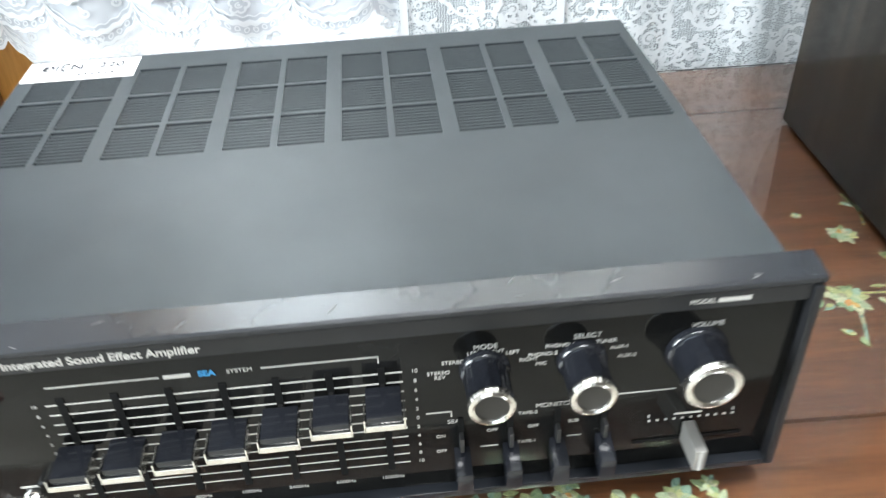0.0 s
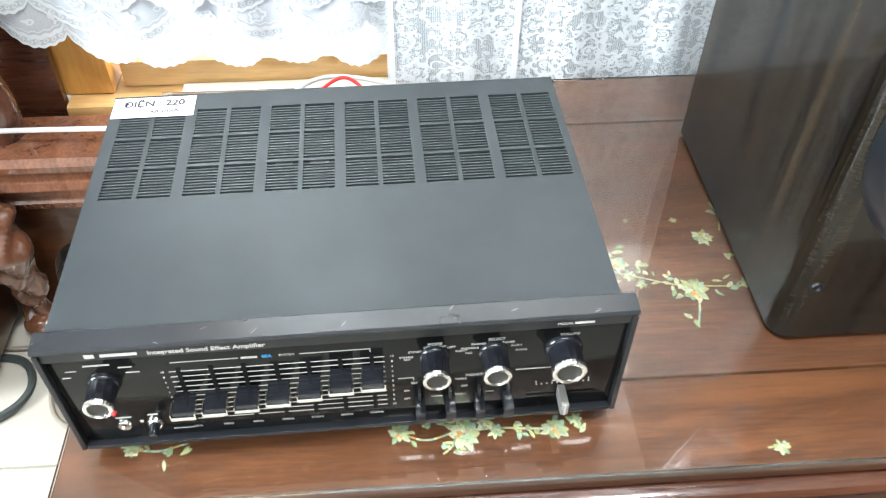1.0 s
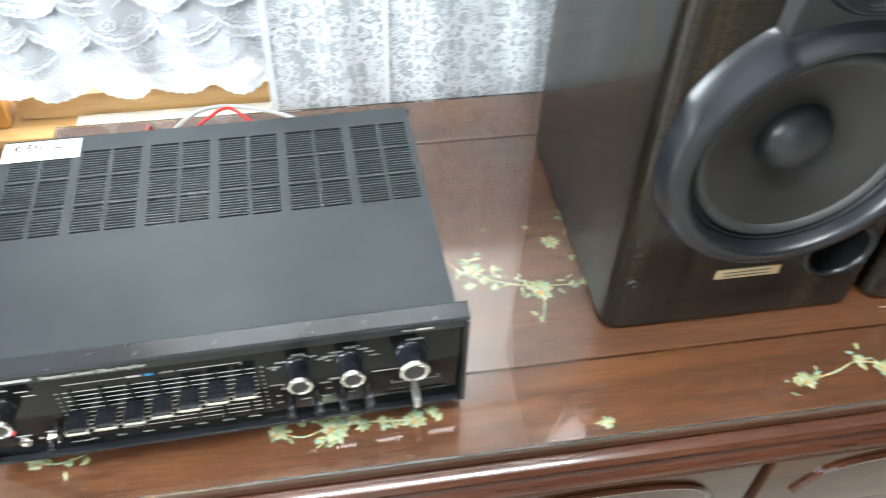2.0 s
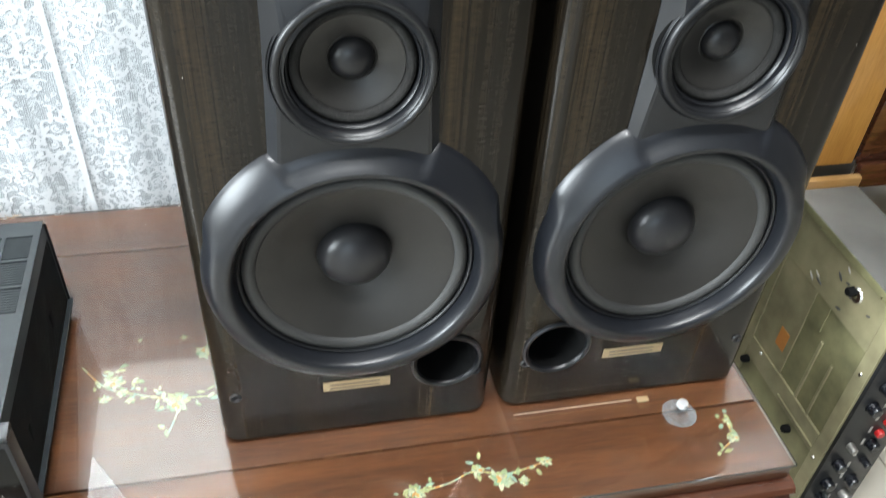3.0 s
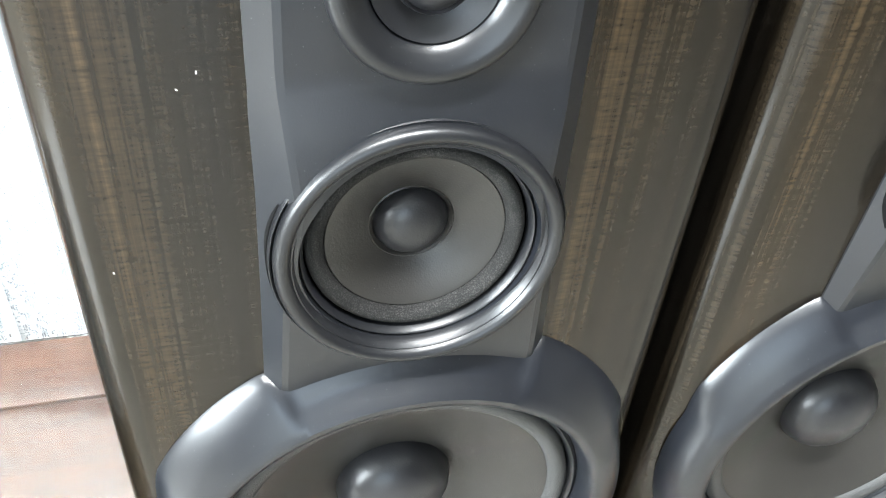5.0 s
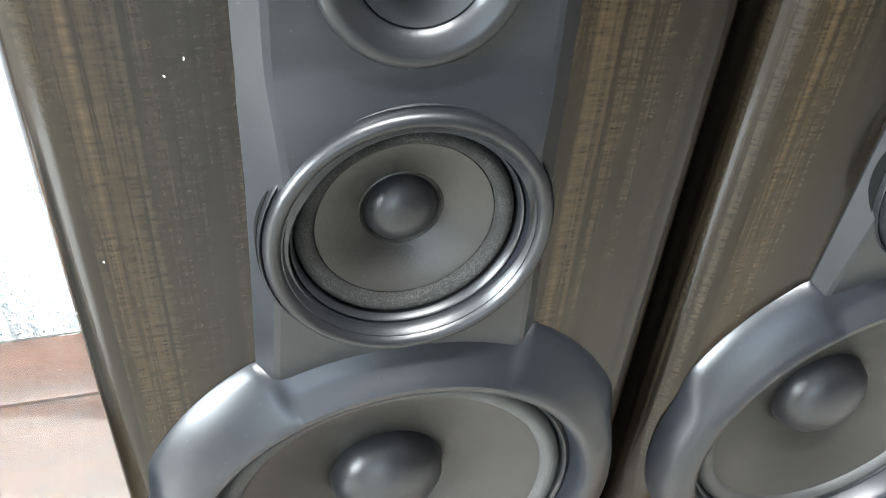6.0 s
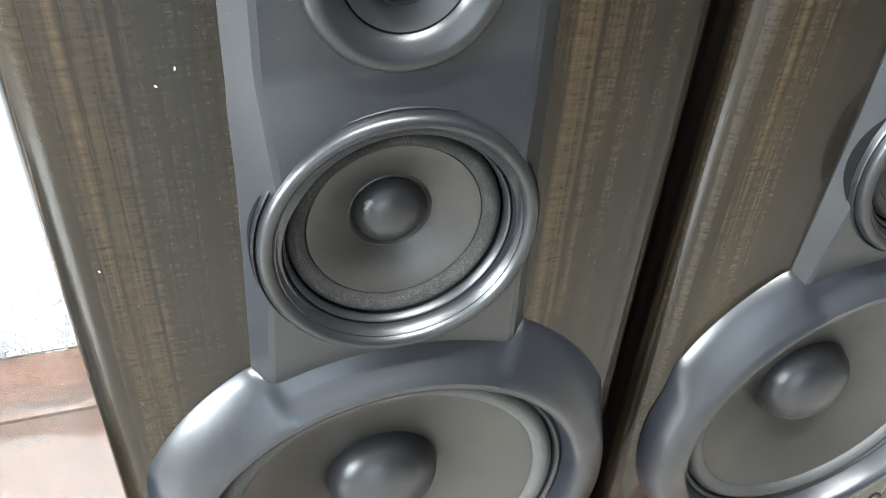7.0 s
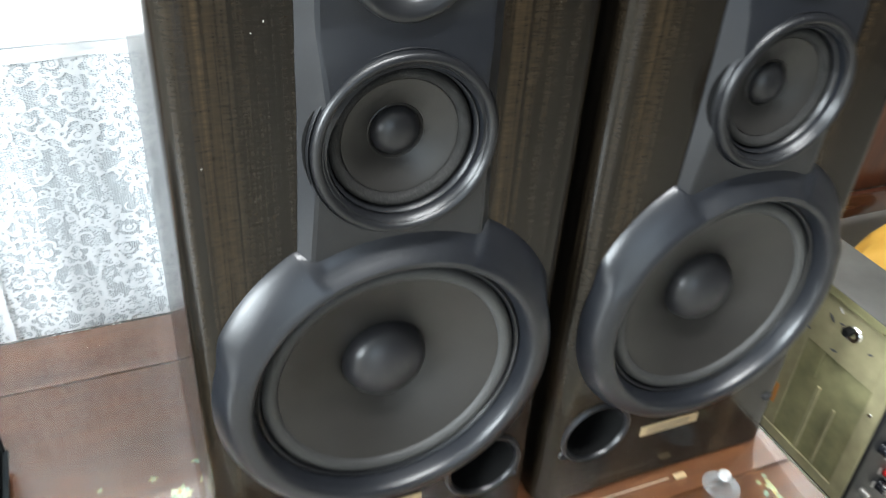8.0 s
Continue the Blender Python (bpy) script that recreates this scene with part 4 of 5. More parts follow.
    tw = turned("tweeter", [(k * r, h) for r, h in ((0.0460, -0.008), (0.0456, -0.0125), (0.0440, -0.0150), (0.0405, -0.0162), (0.0370, -0.0155), (0.0320, -0.0125), (0.0290, -0.0105), (0.0284, -0.0085), (0.0278, -0.0105), (0.0230, -0.0080), (0.0190, -0.0060), (0.0175, -0.0055))], TZ, RING, sp, 64, "tweeter with a flared black faceplate")
    turned("dome", [(k * r, h) for r, h in ((0.0176, -0.0050), (0.0168, -0.0080), (0.0160, -0.0090), (0.0150, -0.0078), (0.0140, -0.0090), (0.0110, -0.0122), (0.0070, -0.0142), (0.0035, -0.0149), (0, -0.0151))], TZ, DOME, tw, 48)
    for s in (-1, 1):
        b = box(s * 0.0322 - 0.005, s * 0.0322 + 0.005, -0.0168, -0.0140, TZ - 0.0012, TZ + 0.0012, 0.0006)
        part("faceplate_tab", b, RING, tw)
    # reflex port
    px, pz = side * 0.093, 0.0925
    b = lathe([(0.0385, 0.0005), (0.0382, -0.0022), (0.0362, -0.0038), (0.0335, -0.0028), (0.0322, 0.0005), (0.0315, -0.0004)], 48)
    b.transform(Matrix.Translation((px, 0, pz)))
    port = part("port_ring", b, RING, sp, "glossy black port ring")
    b = lathe([(0.0320, 0.0), (0.0312, 0.004), (0.0300, 0.118), (0.0, 0.118)], 48)
    b.transform(Matrix.Translation((px, 0, pz)))
    part("port_bore", b, SLOT, port, "matt black port tube")
    badge = part("badge", box(-0.037, 0.033, -0.0014, 0.001, 0.0665, 0.0795, 0.0004), GOLD, sp, "pale gold name plate")
    for z in (0.0700, 0.0750):
        part("printed_bar", box(-0.030, 0.022, -0.0017, -0.0014, z, z + 0.0012), SCREW, badge, smooth=0)
    for x in (-0.1255, 0.1255):
        for z in (0.0720, 0.600):
            b = lathe([(0.0022, -0.0008), (0.0030, -0.0020), (0.0052, -0.0020), (0.0060, -0.0008), (0.0062, 0.0005)], 20)
            join(b, lathe([(0.0, -0.0004), (0.0024, -0.0004)], 12))
            b.transform(Matrix.Translation((x, 0, z)))
            part("grille_socket", b, SIDE, sp)
    rng = random.Random(20 + side)
    for x, z in ((-0.125, 0.436), (-0.083, 0.523), (-0.090, 0.517)):
        b = bmesh.new()
        petal(b, 0, 0, rng.uniform(0.0010, 0.0018), 0.0005, rng.uniform(0, 3), 0)
        b.transform(Matrix.Translation((x * side, -0.0002, z)) @ FRONT)
        part("chip", b, PAPER, sp, smooth=0)
    return sp


loudspeaker(pose(0.7450, 0.0790, T, 0, 0, 0.0), 1, "tall dark oak loudspeaker with its port beside the neighbour")
loudspeaker(pose(1.0525, 0.0800, T, 0, 0, 0.0), -1, "dark oak loudspeaker standing near the table's end")


# ---- curtains ----
def drape(x, z, amp, seed):
    return amp * (math.sin(x * 47 + seed) + 0.6 * math.sin(x * 21 + 1.3 * seed + 2.0 * (z - T)) + 0.35 * math.sin(x * 95 + z * 6))


def sheet(b, x0, x1, z_low, z1, y, amp, seed, nx=90, nz=16):
    vs = []
    for i in range(nx + 1):
        x = x0 + (x1 - x0) * i / nx
        lo = z_low(x)
        vs.append([b.verts.new((x, y + drape(x, lo + (z1 - lo) * j / nz, amp, seed), lo + (z1 - lo) * j / nz)) for j in range(nz + 1)])
    for p, q in zip(vs, vs[1:]):
        for j in range(nz):
            b.faces.new((p[j], q[j], q[j + 1], p[j + 1]))


def motif(b, cx, cz, s, place, rng, kind):
    """A woven rose or leaf spray laid on the cloth: closed patches and rings of thread."""
    def patch(px, pz, length, width, turn):
        c, sn = math.cos(turn), math.sin(turn)
        top, bot = [], []
        for i in range(7):
            u = i / 6
            h = width * 0.5 * math.sin(math.pi * (0.06 + 0.9 * u)) ** 0.7
            for lst, sg in ((top, 1), (bot, -1)):
                a, d = u * length, sg * h
                lst.append(b.verts.new(place(px + c * a - sn * d, pz + sn * a + c * d)))
        for i in range(6):
            b.faces.new((top[i], top[i + 1], bot[i + 1], bot[i]))

    def ring(px, pz, r, w, a0=0.0, a1=6.283, n=14):
        prev = None
        for i in range(n + 1):
            a = a0 + (a1 - a0) * i / n
            cur = [b.verts.new(place(px + (r + k) * math.cos(a), pz + 0.85 * (r + k) * math.sin(a))) for k in (-w, w)]
            if prev:
                b.faces.new((prev[0], prev[1], cur[1], cur[0]))
            prev = cur

    if kind == 0:
        # a rose: overlapping petal loops round a curled heart
        t = rng.uniform(0, 6.283)
        n = rng.choice((5, 6))
        for k in range(n):
            a = t + k * 6.283 / n + rng.uniform(-0.12, 0.12)
            r = rng.uniform(0.33, 0.40) * s
            ring(cx + 0.56 * s * math.cos(a), cz + 0.48 * s * math.sin(a), r, rng.uniform(0.085, 0.13) * s, a - 1.9, a + 1.9, 10)
        ring(cx, cz, 0.30 * s, 0.075 * s, t, t + 4.6, 10)
        ring(cx, cz, 0.09 * s, 0.07 * s, n=8)
        for k in range(2):
            a = t + 0.5 + k * 2.6 + rng.uniform(-0.4, 0.4)
            patch(cx + 0.9 * s * math.cos(a), cz + 0.78 * s * math.sin(a), rng.uniform(0.4, 0.6) * s, rng.uniform(0.26, 0.36) * s, a + rng.uniform(-0.6, 0.6))
    elif kind == 1:
        # a scrolling stem with outlined leaves
        t = rng.uniform(0, 6.28)
        ring(cx, cz, 0.85 * s, 0.065 * s, t, t + 2.9)
        ring(cx + 0.38 * s * math.cos(t + 3.0), cz + 0.32 * s * math.sin(t + 3.0), 0.40 * s, 0.075 * s, t - 0.6, t + 3.2, 10)
        for k in range(4):
            a = t + 0.7 * k
            q = rng.choice((0.58, 1.12))
            if k % 2:
                ring(cx + q * s * math.cos(a), cz + q * 0.85 * s * math.sin(a), 0.21 * s, 0.08 * s, n=10)
            else:
                patch(cx + 0.85 * s * math.cos(a), cz + 0.72 * s * math.sin(a), 0.5 * s, 0.25 * s, a + rng.choice((-0.9, 0.9)))
    else:
        ring(cx, cz, 0.36 * s, 0.13 * s, n=9)
        patch(cx, cz, 0.95 * s, 0.34 * s, rng.uniform(0, 6.28))


def lace_panel():
    t = thing("lace_curtain", "white floral lace curtain hanging behind the table", "curtain")
    y, amp, seed = 0.534, 0.0035, 0.4
    x0, x1, z0, z1 = 0.255, 1.50, T - 0.030, T + 0.350
    b = bmesh.new()
    sheet(b, x0, x1, lambda x: z0, z1, y, amp, seed, 240, 14)
    part("net", b, NET, t, "open knitted net", 60)
    b = bmesh.new()
    sheet(b, x0 + 0.001, x1, lambda x: z0 + 0.004, z1 + 0.003, y + 0.014, amp, seed + 0.6, 160, 6)
    part("lining", b, LINING, t, "plain pale grey lining", 60)
    rng = random.Random(7)
    b = bmesh.new()

    def place(x, z):
        return (x, y - 0.0012 + drape(x, z, amp, seed), z)
    spots = []
    for i in range(5000):
        x, z = rng.uniform(x0 + 0.012, 0.93), rng.uniform(z0 + 0.008, z1 - 0.016)
        kind = rng.choice((0, 0, 1, 1)) if i < 1500 else 2
        s = (0.0205, 0.0195, 0.0075)[kind] * rng.uniform(0.85, 1.15)
        if all((x - a) ** 2 + (z - c) ** 2 > (0.62 * (s + r)) ** 2 for a, c, r in spots):
            spots.append((x, z, s))
            motif(b, x, z, s, place, rng, kind)
    o = part("floral_weave", b, LACE, t, "dense white woven roses and leaves", 0)
    o["kind"] = "stuff"
    b = bmesh.new()
    for x in (x0 + 0.006, 0.418):
        sheet(b, x - 0.004, x + 0.004, lambda q: z0, z1, y - 0.0035, amp, seed, 6, 14)
    part("folded_hem", b, LACE, t, "double folded white hem", 60)
    b = bmesh.new()
    sheet(b, x0, x1, lambda q: z1 - 0.012, z1 + 0.004, y - 0.002, amp, seed, 200, 2)
    part("top_hem", b, LACE, t, "white rod pocket", 60)
    part("curtain_rod", tube([(x0 - 0.02, y, z1 + 0.006), (0.9, y, z1 + 0.006), (x1 + 0.01, y, z1 + 0.006)], 0.003, 8, 6), LACE, t)


lace_panel()
b = bmesh.new()
sheet(b, 0.20, 1.797, lambda x: T + (0.338 if x < 1.56 else 0.418), 1.92, 0.562, 0.005, 2.2, 160, 10)
single("sheer_curtain", b, SHEER, "plain cream sheer curtain above the lace", "curtain")


def valance():
    t = thing("lace_valance", "white tiered lace valance with scalloped hems", "curtain")
    rng = random.Random(11)
    tiers = [(0.552, 0.033, 0.330), (0.546, 0.074, 0.330), (0.540, 0.119, 0.330), (0.534, 0.172, 0.330)]
    xa, xb = -0.215, 0.268
    for k, (y, low, top) in enumerate(tiers):
        sc = 0.079

        def hem(x, low=low, k=k):
            u = (x - xa) / sc + 0.35 * k
            f = abs(math.sin(math.pi * u))
            rise = 0.055 * max(0, (-0.06 - x) / 0.15)
            return T + low - 0.024 * f ** 0.6 + 0.0010 * math.cos(14 * math.pi * u) + rise
        b = bmesh.new()
        sheet(b, xa, xb, hem, T + top, y, 0.006, 1.0 + 0.8 * k, 260, 14)
        part("tier", b, NET_FINE, t, "sheer gathered tulle tier", 60)

        def edge(x, dz, y=y, k=k, hem=hem):
            z = hem(x) + dz
            return (x, y - 0.0015 + drape(x, z, 0.006, 1.0 + 0.8 * k), z)
        b = bmesh.new()
        n = 420
        for dz0, dz1 in ((0.0, 0.0042), (0.0118, 0.0178), (0.0215, 0.0228)):
            prev = None
            for i in range(n + 1):
                x = xa + (xb - xa) * i / n
                cur = [b.verts.new(edge(x, d)) for d in (dz0, dz1)]
                if prev:
                    b.faces.new((prev[0], cur[0], cur[1], prev[1]))
                prev = cur
        m = int((xb - xa) / 0.0085)
        for i in range(m):
            x = xa + 0.004 + i * 0.0085
            for rr in (0.0030,):
                pr = None
                for j in range(11):
                    a = 2 * math.pi * j / 10
                    cur = [b.verts.new(edge(min(xb, max(xa, x + q * math.cos(a))), 0.0083 + q * math.sin(a))) for q in (rr * 0.55, rr)]
                    if pr:
                        b.faces.new((pr[0], pr[1], cur[1], cur[0]))
                    pr = cur

        def place(x, z, y=y, k=k):
            return (x, y - 0.0013 + drape(x, z, 0.006, 1.0 + 0.8 * k), z)
        for i in range(int((xb - xa) / 0.030)):
            x = xa + 0.015 + i * 0.030
            motif(b, x, hem(x) + 0.034, 0.0105, place, rng, rng.choice((0, 2)))
        o = part("scalloped_edge", b, LACE, t, "embroidered scalloped white border", 0)


valance()


# ---- carved bench at the table's end ----
def bench():
    t = thing("carved_bench", "carved reddish rosewood bench standing beside the console", "bench")
    xa, xb = -1.10, -0.062
    y = 0.47
    prof = [(0.535, 0.302), (y - 0.022, 0.302), (y - 0.030, 0.294), (y - 0.028, 0.284), (y - 0.016, 0.280), (y - 0.014, 0.270), (y - 0.024, 0.264), (y - 0.028, 0.254), (y - 0.018, 0.246),
            (y - 0.008, 0.242), (y - 0.012, 0.232), (y - 0.020, 0.226), (y - 0.016, 0.214), (y - 0.002, 0.208), (y, 0.200), (0.535, 0.200)]
    part("seat_moulding", extrude_profile(prof, xa, xb), CARVED, t, "polished stepped moulding", 30)
    # apron with arched openings
    b = bmesh.new()
    pts = [(xa, 0.1995), (xb, 0.1995), (xb, 0.0)]
    pts += [(xb - 0.03, 0.0)] + [(xb - 0.03 - 0.075 * (1 - math.cos(math.pi * i / 12)), 0.12 * math.sin(math.pi * i / 12) ** 0.7 + 0.02) for i in range(13)] + [(xb - 0.19, 0.0), (xb - 0.24, 0.0), (xb - 0.30, 0.09), (xa + 0.3, 0.09), (xa, 0.0)]
    f = b.faces.new([b.verts.new((x, y + 0.004, z)) for x, z in pts])
    r = bmesh.ops.extrude_face_region(b, geom=[f])
    for v in r["geom"]:
        if isinstance(v, bmesh.types.BMVert):
            v.co.y += 0.03
    part("apron", b, ROSE, t, "rosewood apron with an arched cut-out", 0)
    leg = [(-0.285, 0.435, 0.255), (-0.262, 0.418, 0.225), (-0.250, 0.412, 0.180), (-0.252, 0.425, 0.120), (-0.262, 0.440, 0.060), (-0.262, 0.436, 0.022)]
    b = tube(leg, 0.03, 28, 22, [0.030, 0.036, 0.030, 0.022, 0.017, 0.020])
    b.normal_update()
    for v in b.verts:
        v.co += v.normal * (0.0055 * math.sin(95 * v.co.z + 3 * math.sin(70 * v.co.x)) * math.sin(80 * v.co.x + 40 * v.co.y) + 0.003 * noise.noise(v.co * 60))
    part("cabriole_leg", b, CARVED, t, "glossy carved cabriole leg")
    for k, (x, z, r) in enumerate(((-0.272, 0.236, 0.017), (-0.248, 0.205, 0.014), (-0.262, 0.172, 0.013), (-0.243, 0.150, 0.010), (-0.290, 0.200, 0.012))):
        b = lathe([(0, -0.9 * r), (0.35 * r, -0.85 * r), (0.55 * r, -0.55 * r), (0.75 * r, -0.60 * r), (1.0 * r, -0.2 * r), (0.9 * r, 0.5 * r)], 20)
        b.transform(Matrix.Translation((x, 0.392 + 0.004 * k, z)) @ Matrix.Rotation(radians(-18 + 9 * k), 4, "X"))
        part("carved_boss", b, CARVED, t)
    b = bmesh.new()
    bmesh.ops.create_icosphere(b, subdivisions=3, radius=0.024)
    b.transform(Matrix.Translation((-0.258, 0.425, 0.019)) @ Matrix.Diagonal((1.2, 1.0, 0.78, 1)))
    part("claw_foot", b, CARVED, t)
    part("end_panel", box(-0.62, -0.30, 0.30, 0.452, 0.02, 0.24, 0.006), ROSE, t)
    # added panel: dark colour for the shadowy corner, also covers the pale wall
    part("dark_back_panel", box(-1.10, -0.172, 0.560, 0.574, 0.22, 1.05, 0.003), DARKROSE, t, "dark panel added for the shadowed corner behind the carving")
    # carved scroll of the armrest and back
    b = tube([(-0.46, 0.50, 0.315), (-0.40, 0.49, 0.350), (-0.335, 0.482, 0.345), (-0.290, 0.48, 0.375), (-0.262, 0.485, 0.435), (-0.285, 0.49, 0.510), (-0.36, 0.50, 0.60)], 0.04, 14, 10, [0.035, 0.042, 0.040, 0.046, 0.052, 0.045, 0.04])
    part("carved_scroll", b, DARKROSE, t)
    b = lathe([(0, -0.05), (0.022, -0.048), (0.030, -0.040), (0.032, -0.030), (0.044, -0.024), (0.048, -0.010), (0.044, 0.02), (0, 0.03)], 28)
    b.transform(Matrix.Translation((-0.30, 0.455, 0.40)))
    part("carved_rosette", b, DARKROSE, t)
    b = tube([(-0.235, 0.500, 0.303), (-0.222, 0.497, 0.345), (-0.228, 0.497, 0.39)], 0.02, 12, 8, [0.026, 0.020, 0.022])
    part("carved_post", b, DARKROSE, t)


bench()


# ---- old receiver beside the table ----
def receiver():
    """An old receiver stood on its end on the floor: its plated bottom faces the table, its control face the room."""
    t = thing("stereo_receiver", "old stereo receiver stood on end with a tarnished olive base plate", "receiver", pose(1.405, 0.085, 0))
    th, d, h = 0.090, 0.250, 0.424
    part("body", box(0.003, th - 0.001, 0.006, d - 0.002, 0.002, h - 0.003, 0.002), DULL, t, "dusty dark steel body")
    # plated base with its long windows: rails, ribs and sunk plates
    base = part("base_plate", box(0.0012, 0.0028, 0.002, d - 0.002, 0.001, h - 0.012), OLIVE_D, t, "tarnished olive base with sunk plates", 0)

    def strip(y0, y1, z0, z1, proud, name="rail", mat=OLIVE):
        part(name, box(-proud, 0.0010, y0, y1, z0, z1, 0.0006, 1), mat, base, smooth=0)
    strip(0.0, 0.022, 0.0, h - 0.006, 0.0035)
    strip(d - 0.030, d, 0.0, h - 0.006, 0.0032)
    strip(0.0225, d - 0.0305, 0.120, 0.158, 0.0030)
    strip(0.0225, d - 0.0305, 0.330, h - 0.006, 0.0028)
    strip(0.0225, d - 0.0305, 0.0, 0.018, 0.0028)
    strip(0.0225, 0.122, 0.128, 0.1315, 0.0050, "fold")
    strip(0.058, 0.0625, 0.1585, 0.262, 0.0022, "rib")
    strip(0.090, 0.096, 0.1585, 0.275, 0.0022, "rib")
    strip(0.138, 0.2195, 0.1585, 0.3295, 0.0016, "inner_plate")
    strip(0.105, 0.1375, 0.282, 0.3295, 0.0014, "inner_plate", OLIVE_D)
    # side cover, now the top, with its turned edge and screws
    cover = part("side_cover", box(-0.0045, th + 0.001, 0.0, d, h - 0.0055, h, 0.002), DULL, t, "dull grey side cover")
    part("turned_edge", box(-0.0052, -0.0046, 0.001, d - 0.001, h - 0.013, h - 0.001), OLIVE_D, cover)
    for x, y in ((0.016, d - 0.014), (0.068, d - 0.016), (0.016, 0.016), (0.070, 0.016)):
        b = lathe([(0, 0.0026), (0.0032, 0.0022), (0.0045, 0)], 14, "Z")
        b.transform(Matrix.Translation((x, y, h)) @ Matrix.Diagonal((1, 1, -1, 1)))
        part("screw", b, CHROME, cover)
    side = Matrix.Rotation(radians(-90), 4, "Z")  # turns a lathe's -y front towards -x

    def round_part(name, prof, y, z, x, mat, label=""):
        b = lathe(prof, 20)
        b.transform(Matrix.Translation((x, y, z)) @ side)
        part(name, b, mat, base, label)
    washer = [(0.0045, -0.0030), (0.0100, -0.0024), (0.0115, 0.0)]
    foot = [(0, -0.0105), (0.0050, -0.0105), (0.0062, -0.0090), (0.0068, 0.0)]
    round_part("washer", washer, 0.076, 0.382, -0.0029, CHROME, "bright steel washer")
    round_part("rubber_foot", foot, 0.083, 0.383, -0.0029, SLOT, "small black rubber foot")
    round_part("rubber_foot", foot, 0.076, 0.104, -0.0016, SLOT, "small black rubber foot")
    round_part("rubber_foot", foot, 0.212, 0.112, -0.0016, SLOT, "small black rubber foot")
    for y, z in ((0.179, 0.413), (0.039, 0.413), (0.188, 0.150), (0.012, 0.300), (0.012, 0.120)):
        round_part("screw", [(0, -0.0022), (0.0026, -0.0018), (0.0034, 0)], y, z, -0.0032, CHROME)
    part("paper_tag", box(-0.0023, -0.0017, 0.150, 0.172, 0.193, 0.228), ORANGE, base, "small orange paper tag", 0)
    rng = random.Random(9)
    for i in range(9):
        b = bmesh.new()
        petal(b, 0, 0, rng.uniform(0.008, 0.020), rng.uniform(0.002, 0.005), rng.uniform(0.8, 2.2), 0)
        b.transform(Matrix.Translation((-0.0033, 0.075 + rng.uniform(-0.05, 0.10), 0.352 + rng.uniform(-0.015, 0.05))) @ Matrix.Rotation(radians(-90), 4, "Y"))
        part("scuff", b, MARK if i % 3 else DUSTY, base, smooth=0)
    # scuffed control face
    fp = part("front_panel", box(0.0, th, -0.006, 0.0, 0.001, h - 0.006, 0.001), SIDE, t, "scuffed black control face")
    for k, z in enumerate((0.045, 0.085, 0.125, 0.165, 0.250, 0.290, 0.330, 0.370)):
        for x in (0.026, 0.062):
            r = 0.0085 if (k + (x > 0.05)) % 3 else 0.0055
            b = lathe([(0, -0.020), (r * 0.85, -0.0195), (r, -0.017), (r * 1.05, -0.006), (r * 1.2, -0.006)], 18)
            b.transform(Matrix.Translation((x + rng.uniform(-0.004, 0.004), 0, z + rng.uniform(-0.006, 0.006))))
            part("knob", b, GREYCAP if (k + (x < 0.05)) % 4 == 0 else KNOB, fp)
    for x, z in ((0.064, 0.213), (0.060, 0.190)):
        b = lathe([(0, -0.014), (0.0055, -0.0135), (0.0065, -0.011), (0.0065, -0.006)], 16)
        b.transform(Matrix.Translation((x, 0, z)))
        part("push_button", b, RED, fp, "red push button")
    for i in range(14):
        z = 0.03 + 0.027 * i
        part("printed_bar", box(0.042, 0.046, -0.0066, -0.0061, z, z + 0.012), WHITE_INK, fp, smooth=0)
    single("signal_lead", tube([(1.43, 0.076, 0.06), (1.425, 0.02, 0.03), (1.40, -0.03, 0.006), (1.33, -0.06, 0.004), (1.27, -0.03, 0.004), (1.24, 0.05, 0.004)], 0.003, 8, 8), BLACKCABLE, "thin dark lead hanging from the receiver onto the floor", "cable")


receiver()

# ---- small things ----
cup = thing("suction_cup", "small clear plastic suction cup on the glass", "suction cup", pose(1.108, 0.040, T))
b = lathe([(0, 0.0), (0.020, 0.0), (0.019, 0.0016), (0.011, 0.006), (0.007, 0.010), (0.008, 0.014), (0.006, 0.017), (0, 0.018)], 28, "Z")
b.transform(Matrix.Diagonal((1, 1, -1, 1)))
part("disc", b, PLASTIC, cup)
b = lathe([(0, 0.0), (0.006, 0.001), (0.0065, 0.006), (0, 0.008)], 18, "Z")
b.transform(Matrix.Translation((0, 0, 0.020)) @ Matrix.Diagonal((1, 1, -1, 1)))
part("stud", b, GREYCABLE, cup)
single("paper_scrap", box(1.066, 1.080, 0.062, 0.069, T + 0.0002, T + 0.002, 0.0006), GOLD, "tiny pale gold scrap lying on the glass", "scrap")

single("tape_strip", box(0.918, 1.060, 0.0667, 0.0676, T + 0.0001, T + 0.0004), CREAM, "thin pale tape strip stuck on the table glass", "tape")
single("power_cable", tube([(-0.9, 0.44, 0.36), (-0.5, 0.46, 0.335), (-0.30, 0.47, 0.330), (-0.19, 0.475, 0.326), (-0.09, 0.47, 0.328), (-0.02, 0.45, 0.345), (0.03, 0.40, 0.358), (0.07, 0.34, 0.375), (0.09, 0.312, 0.385)], 0.0034, 8, 8), GREYCABLE, "pale grey power cable running behind the amplifier", "cable")
single("speaker_wire", tube([(0.10, 0.312, 0.40), (0.11, 0.40, 0.378), (0.16, 0.475, 0.382), (0.22, 0.495, 0.372), (0.30, 0.47, 0.358), (0.36, 0.40, 0.354), (0.38, 0.312, 0.37)], 0.003, 8, 8), GREYCABLE, "grey speaker wire behind the amplifier", "cable")
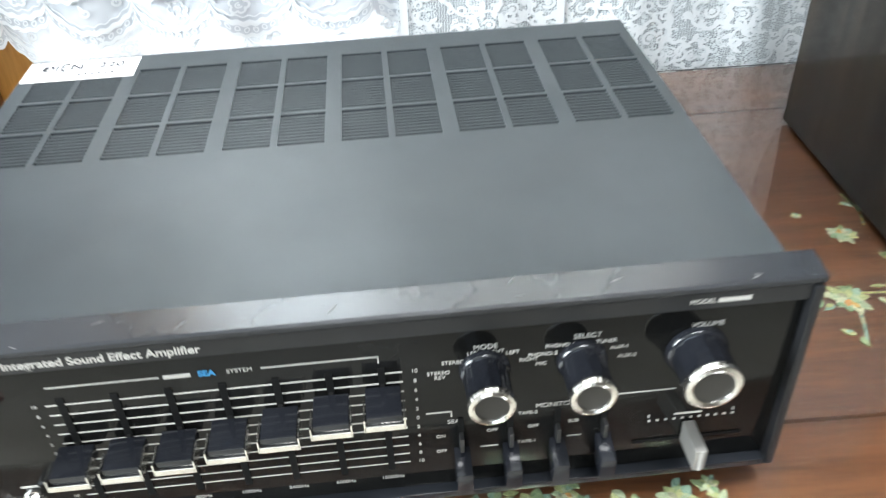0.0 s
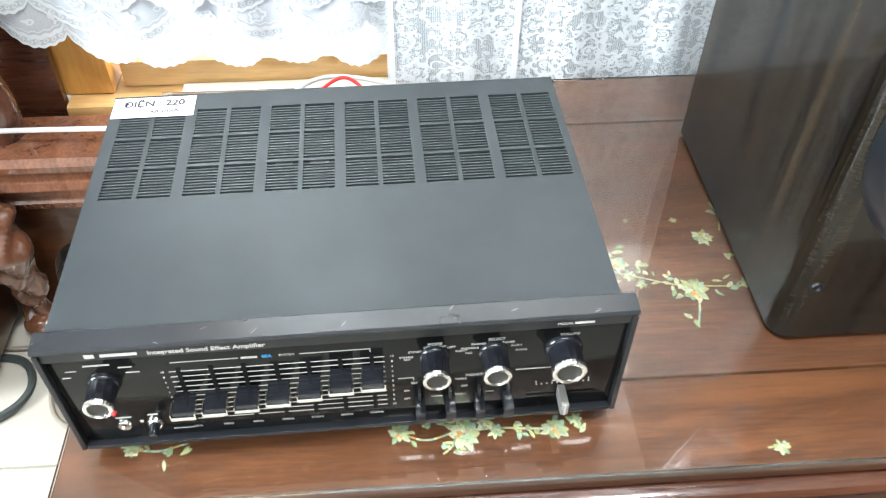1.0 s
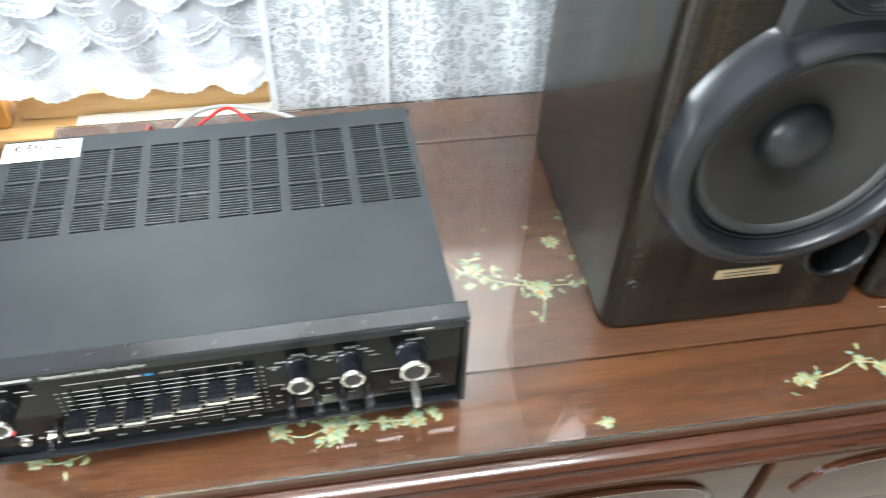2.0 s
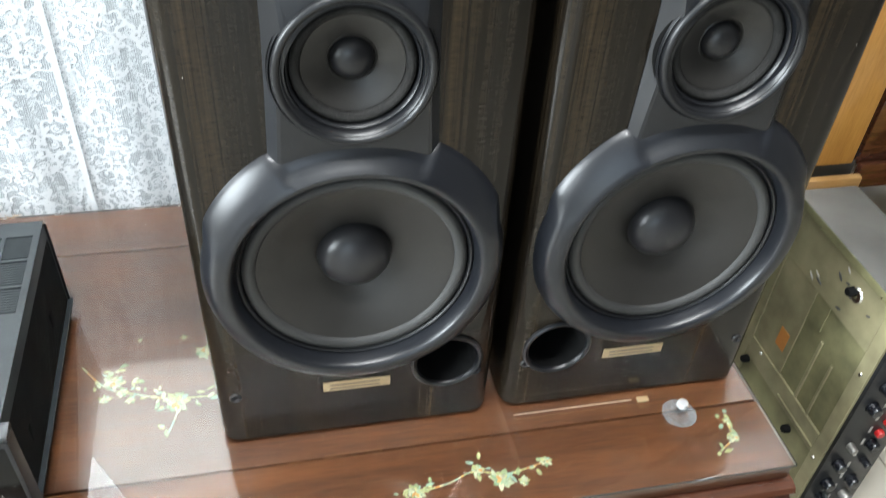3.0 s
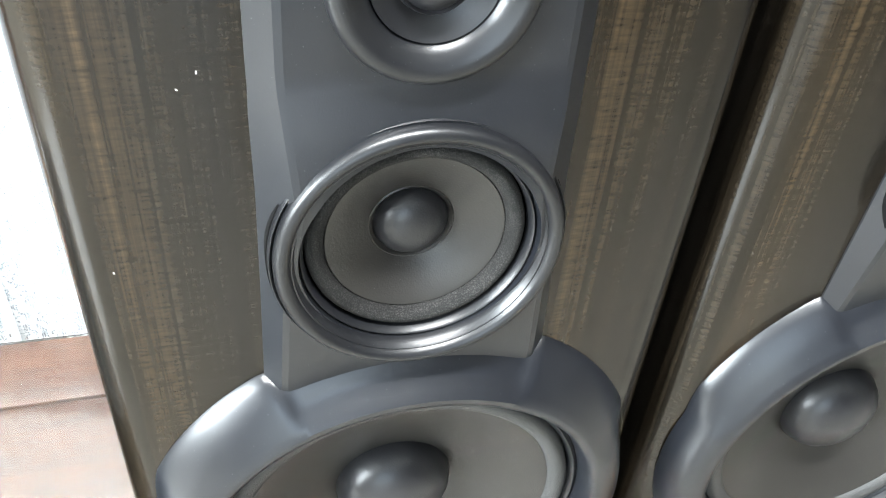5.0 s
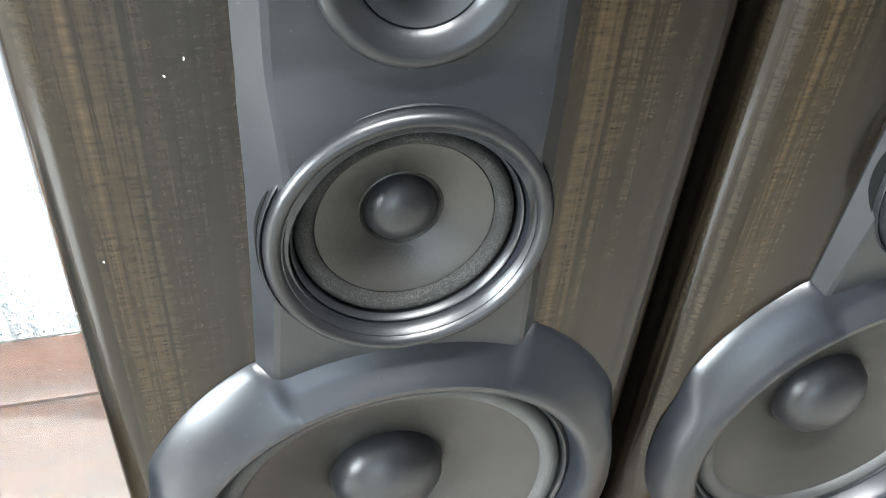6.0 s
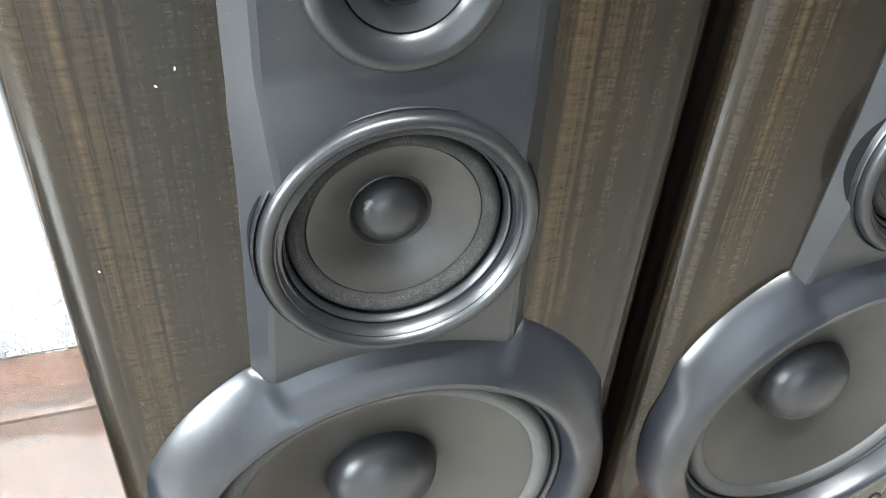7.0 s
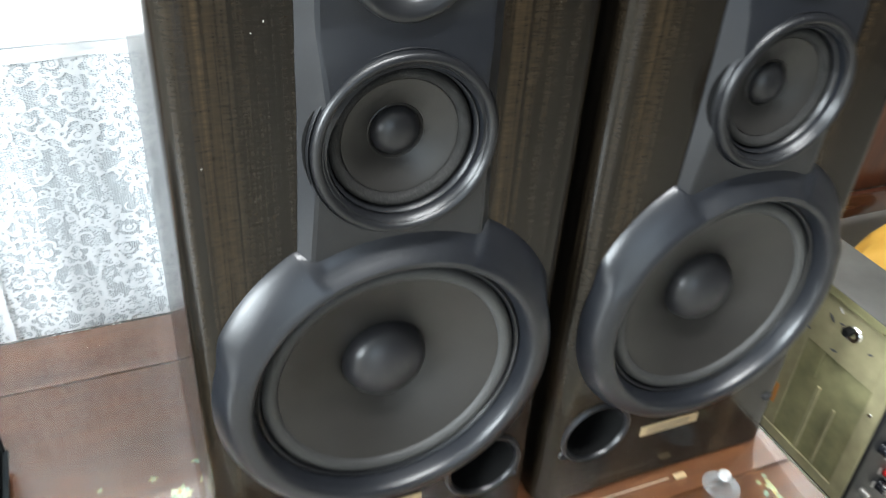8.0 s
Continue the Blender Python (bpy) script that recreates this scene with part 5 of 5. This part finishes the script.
for i, pts in enumerate(([(0.120, 0.305, 0.440), (0.116, 0.36, 0.418), (0.108, 0.43, 0.398), (0.100, 0.475, 0.362)], [(0.160, 0.305, 0.44), (0.158, 0.38, 0.402), (0.158, 0.43, 0.384), (0.178, 0.46, 0.384), (0.205, 0.47, 0.390), (0.235, 0.455, 0.372), (0.26, 0.43, 0.358)])):
    single("speaker_lead", tube(pts, 0.0022, 8, 8), RED, "short red speaker lead behind the amplifier", "cable", group="red speaker leads")
single("floor_cable", tube([(-0.75, 0.14, 0.006), (-0.45, 0.20, 0.006), (-0.30, 0.262, 0.008), (-0.254, 0.305, 0.010), (-0.266, 0.355, 0.009), (-0.31, 0.374, 0.006), (-0.40, 0.36, 0.006), (-0.46, 0.31, 0.006), (-0.42, 0.25, 0.008), (-0.34, 0.245, 0.014)], 0.0055, 8, 8), BLACKCABLE, "dark cable coiled on the floor tiles", "cable")
single("floor_wire", tube([(-0.42, 0.42, 0.005), (-0.31, 0.392, 0.005), (-0.262, 0.385, 0.005), (-0.232, 0.33, 0.005), (-0.208, 0.270, 0.005), (-0.15, 0.235, 0.005), (-0.06, 0.22, 0.005)], 0.0035, 8, 8), TANCABLE, "thin tan wire lying on the floor", "cable")

# a slumped yellow cloth bag beyond the chassis
b = bmesh.new()
bmesh.ops.create_icosphere(b, subdivisions=4, radius=1)
for v in b.verts:
    n = 0.16 * noise.noise(v.co * 2.2) + 0.05 * noise.noise(v.co * 7)
    v.co = Vector((1.86 + 0.15 * v.co.x * (1 + n), 0.40 + 0.09 * v.co.y * (1 + n), max(0.0, 0.165 + 0.165 * v.co.z * (1 + n))))
single("cloth_bag", b, YELLOW, "slumped mustard yellow cloth bag on the floor", "bag")

# ---- floor tiles ----
tile_mesh = finish("tile", box(0, 0.397, 0, 0.397, -0.0038, 0.0, 0.0008, 1), TILE, 0)
floor = bpy.data.objects["floor"]
for i in range(14):
    for j in range(9):
        o = new("tile", tile_mesh)
        o.parent, o.location = floor, (X0 + 0.4 * i + 0.0015, Y0 + 0.4 * j + 0.0015, 0)
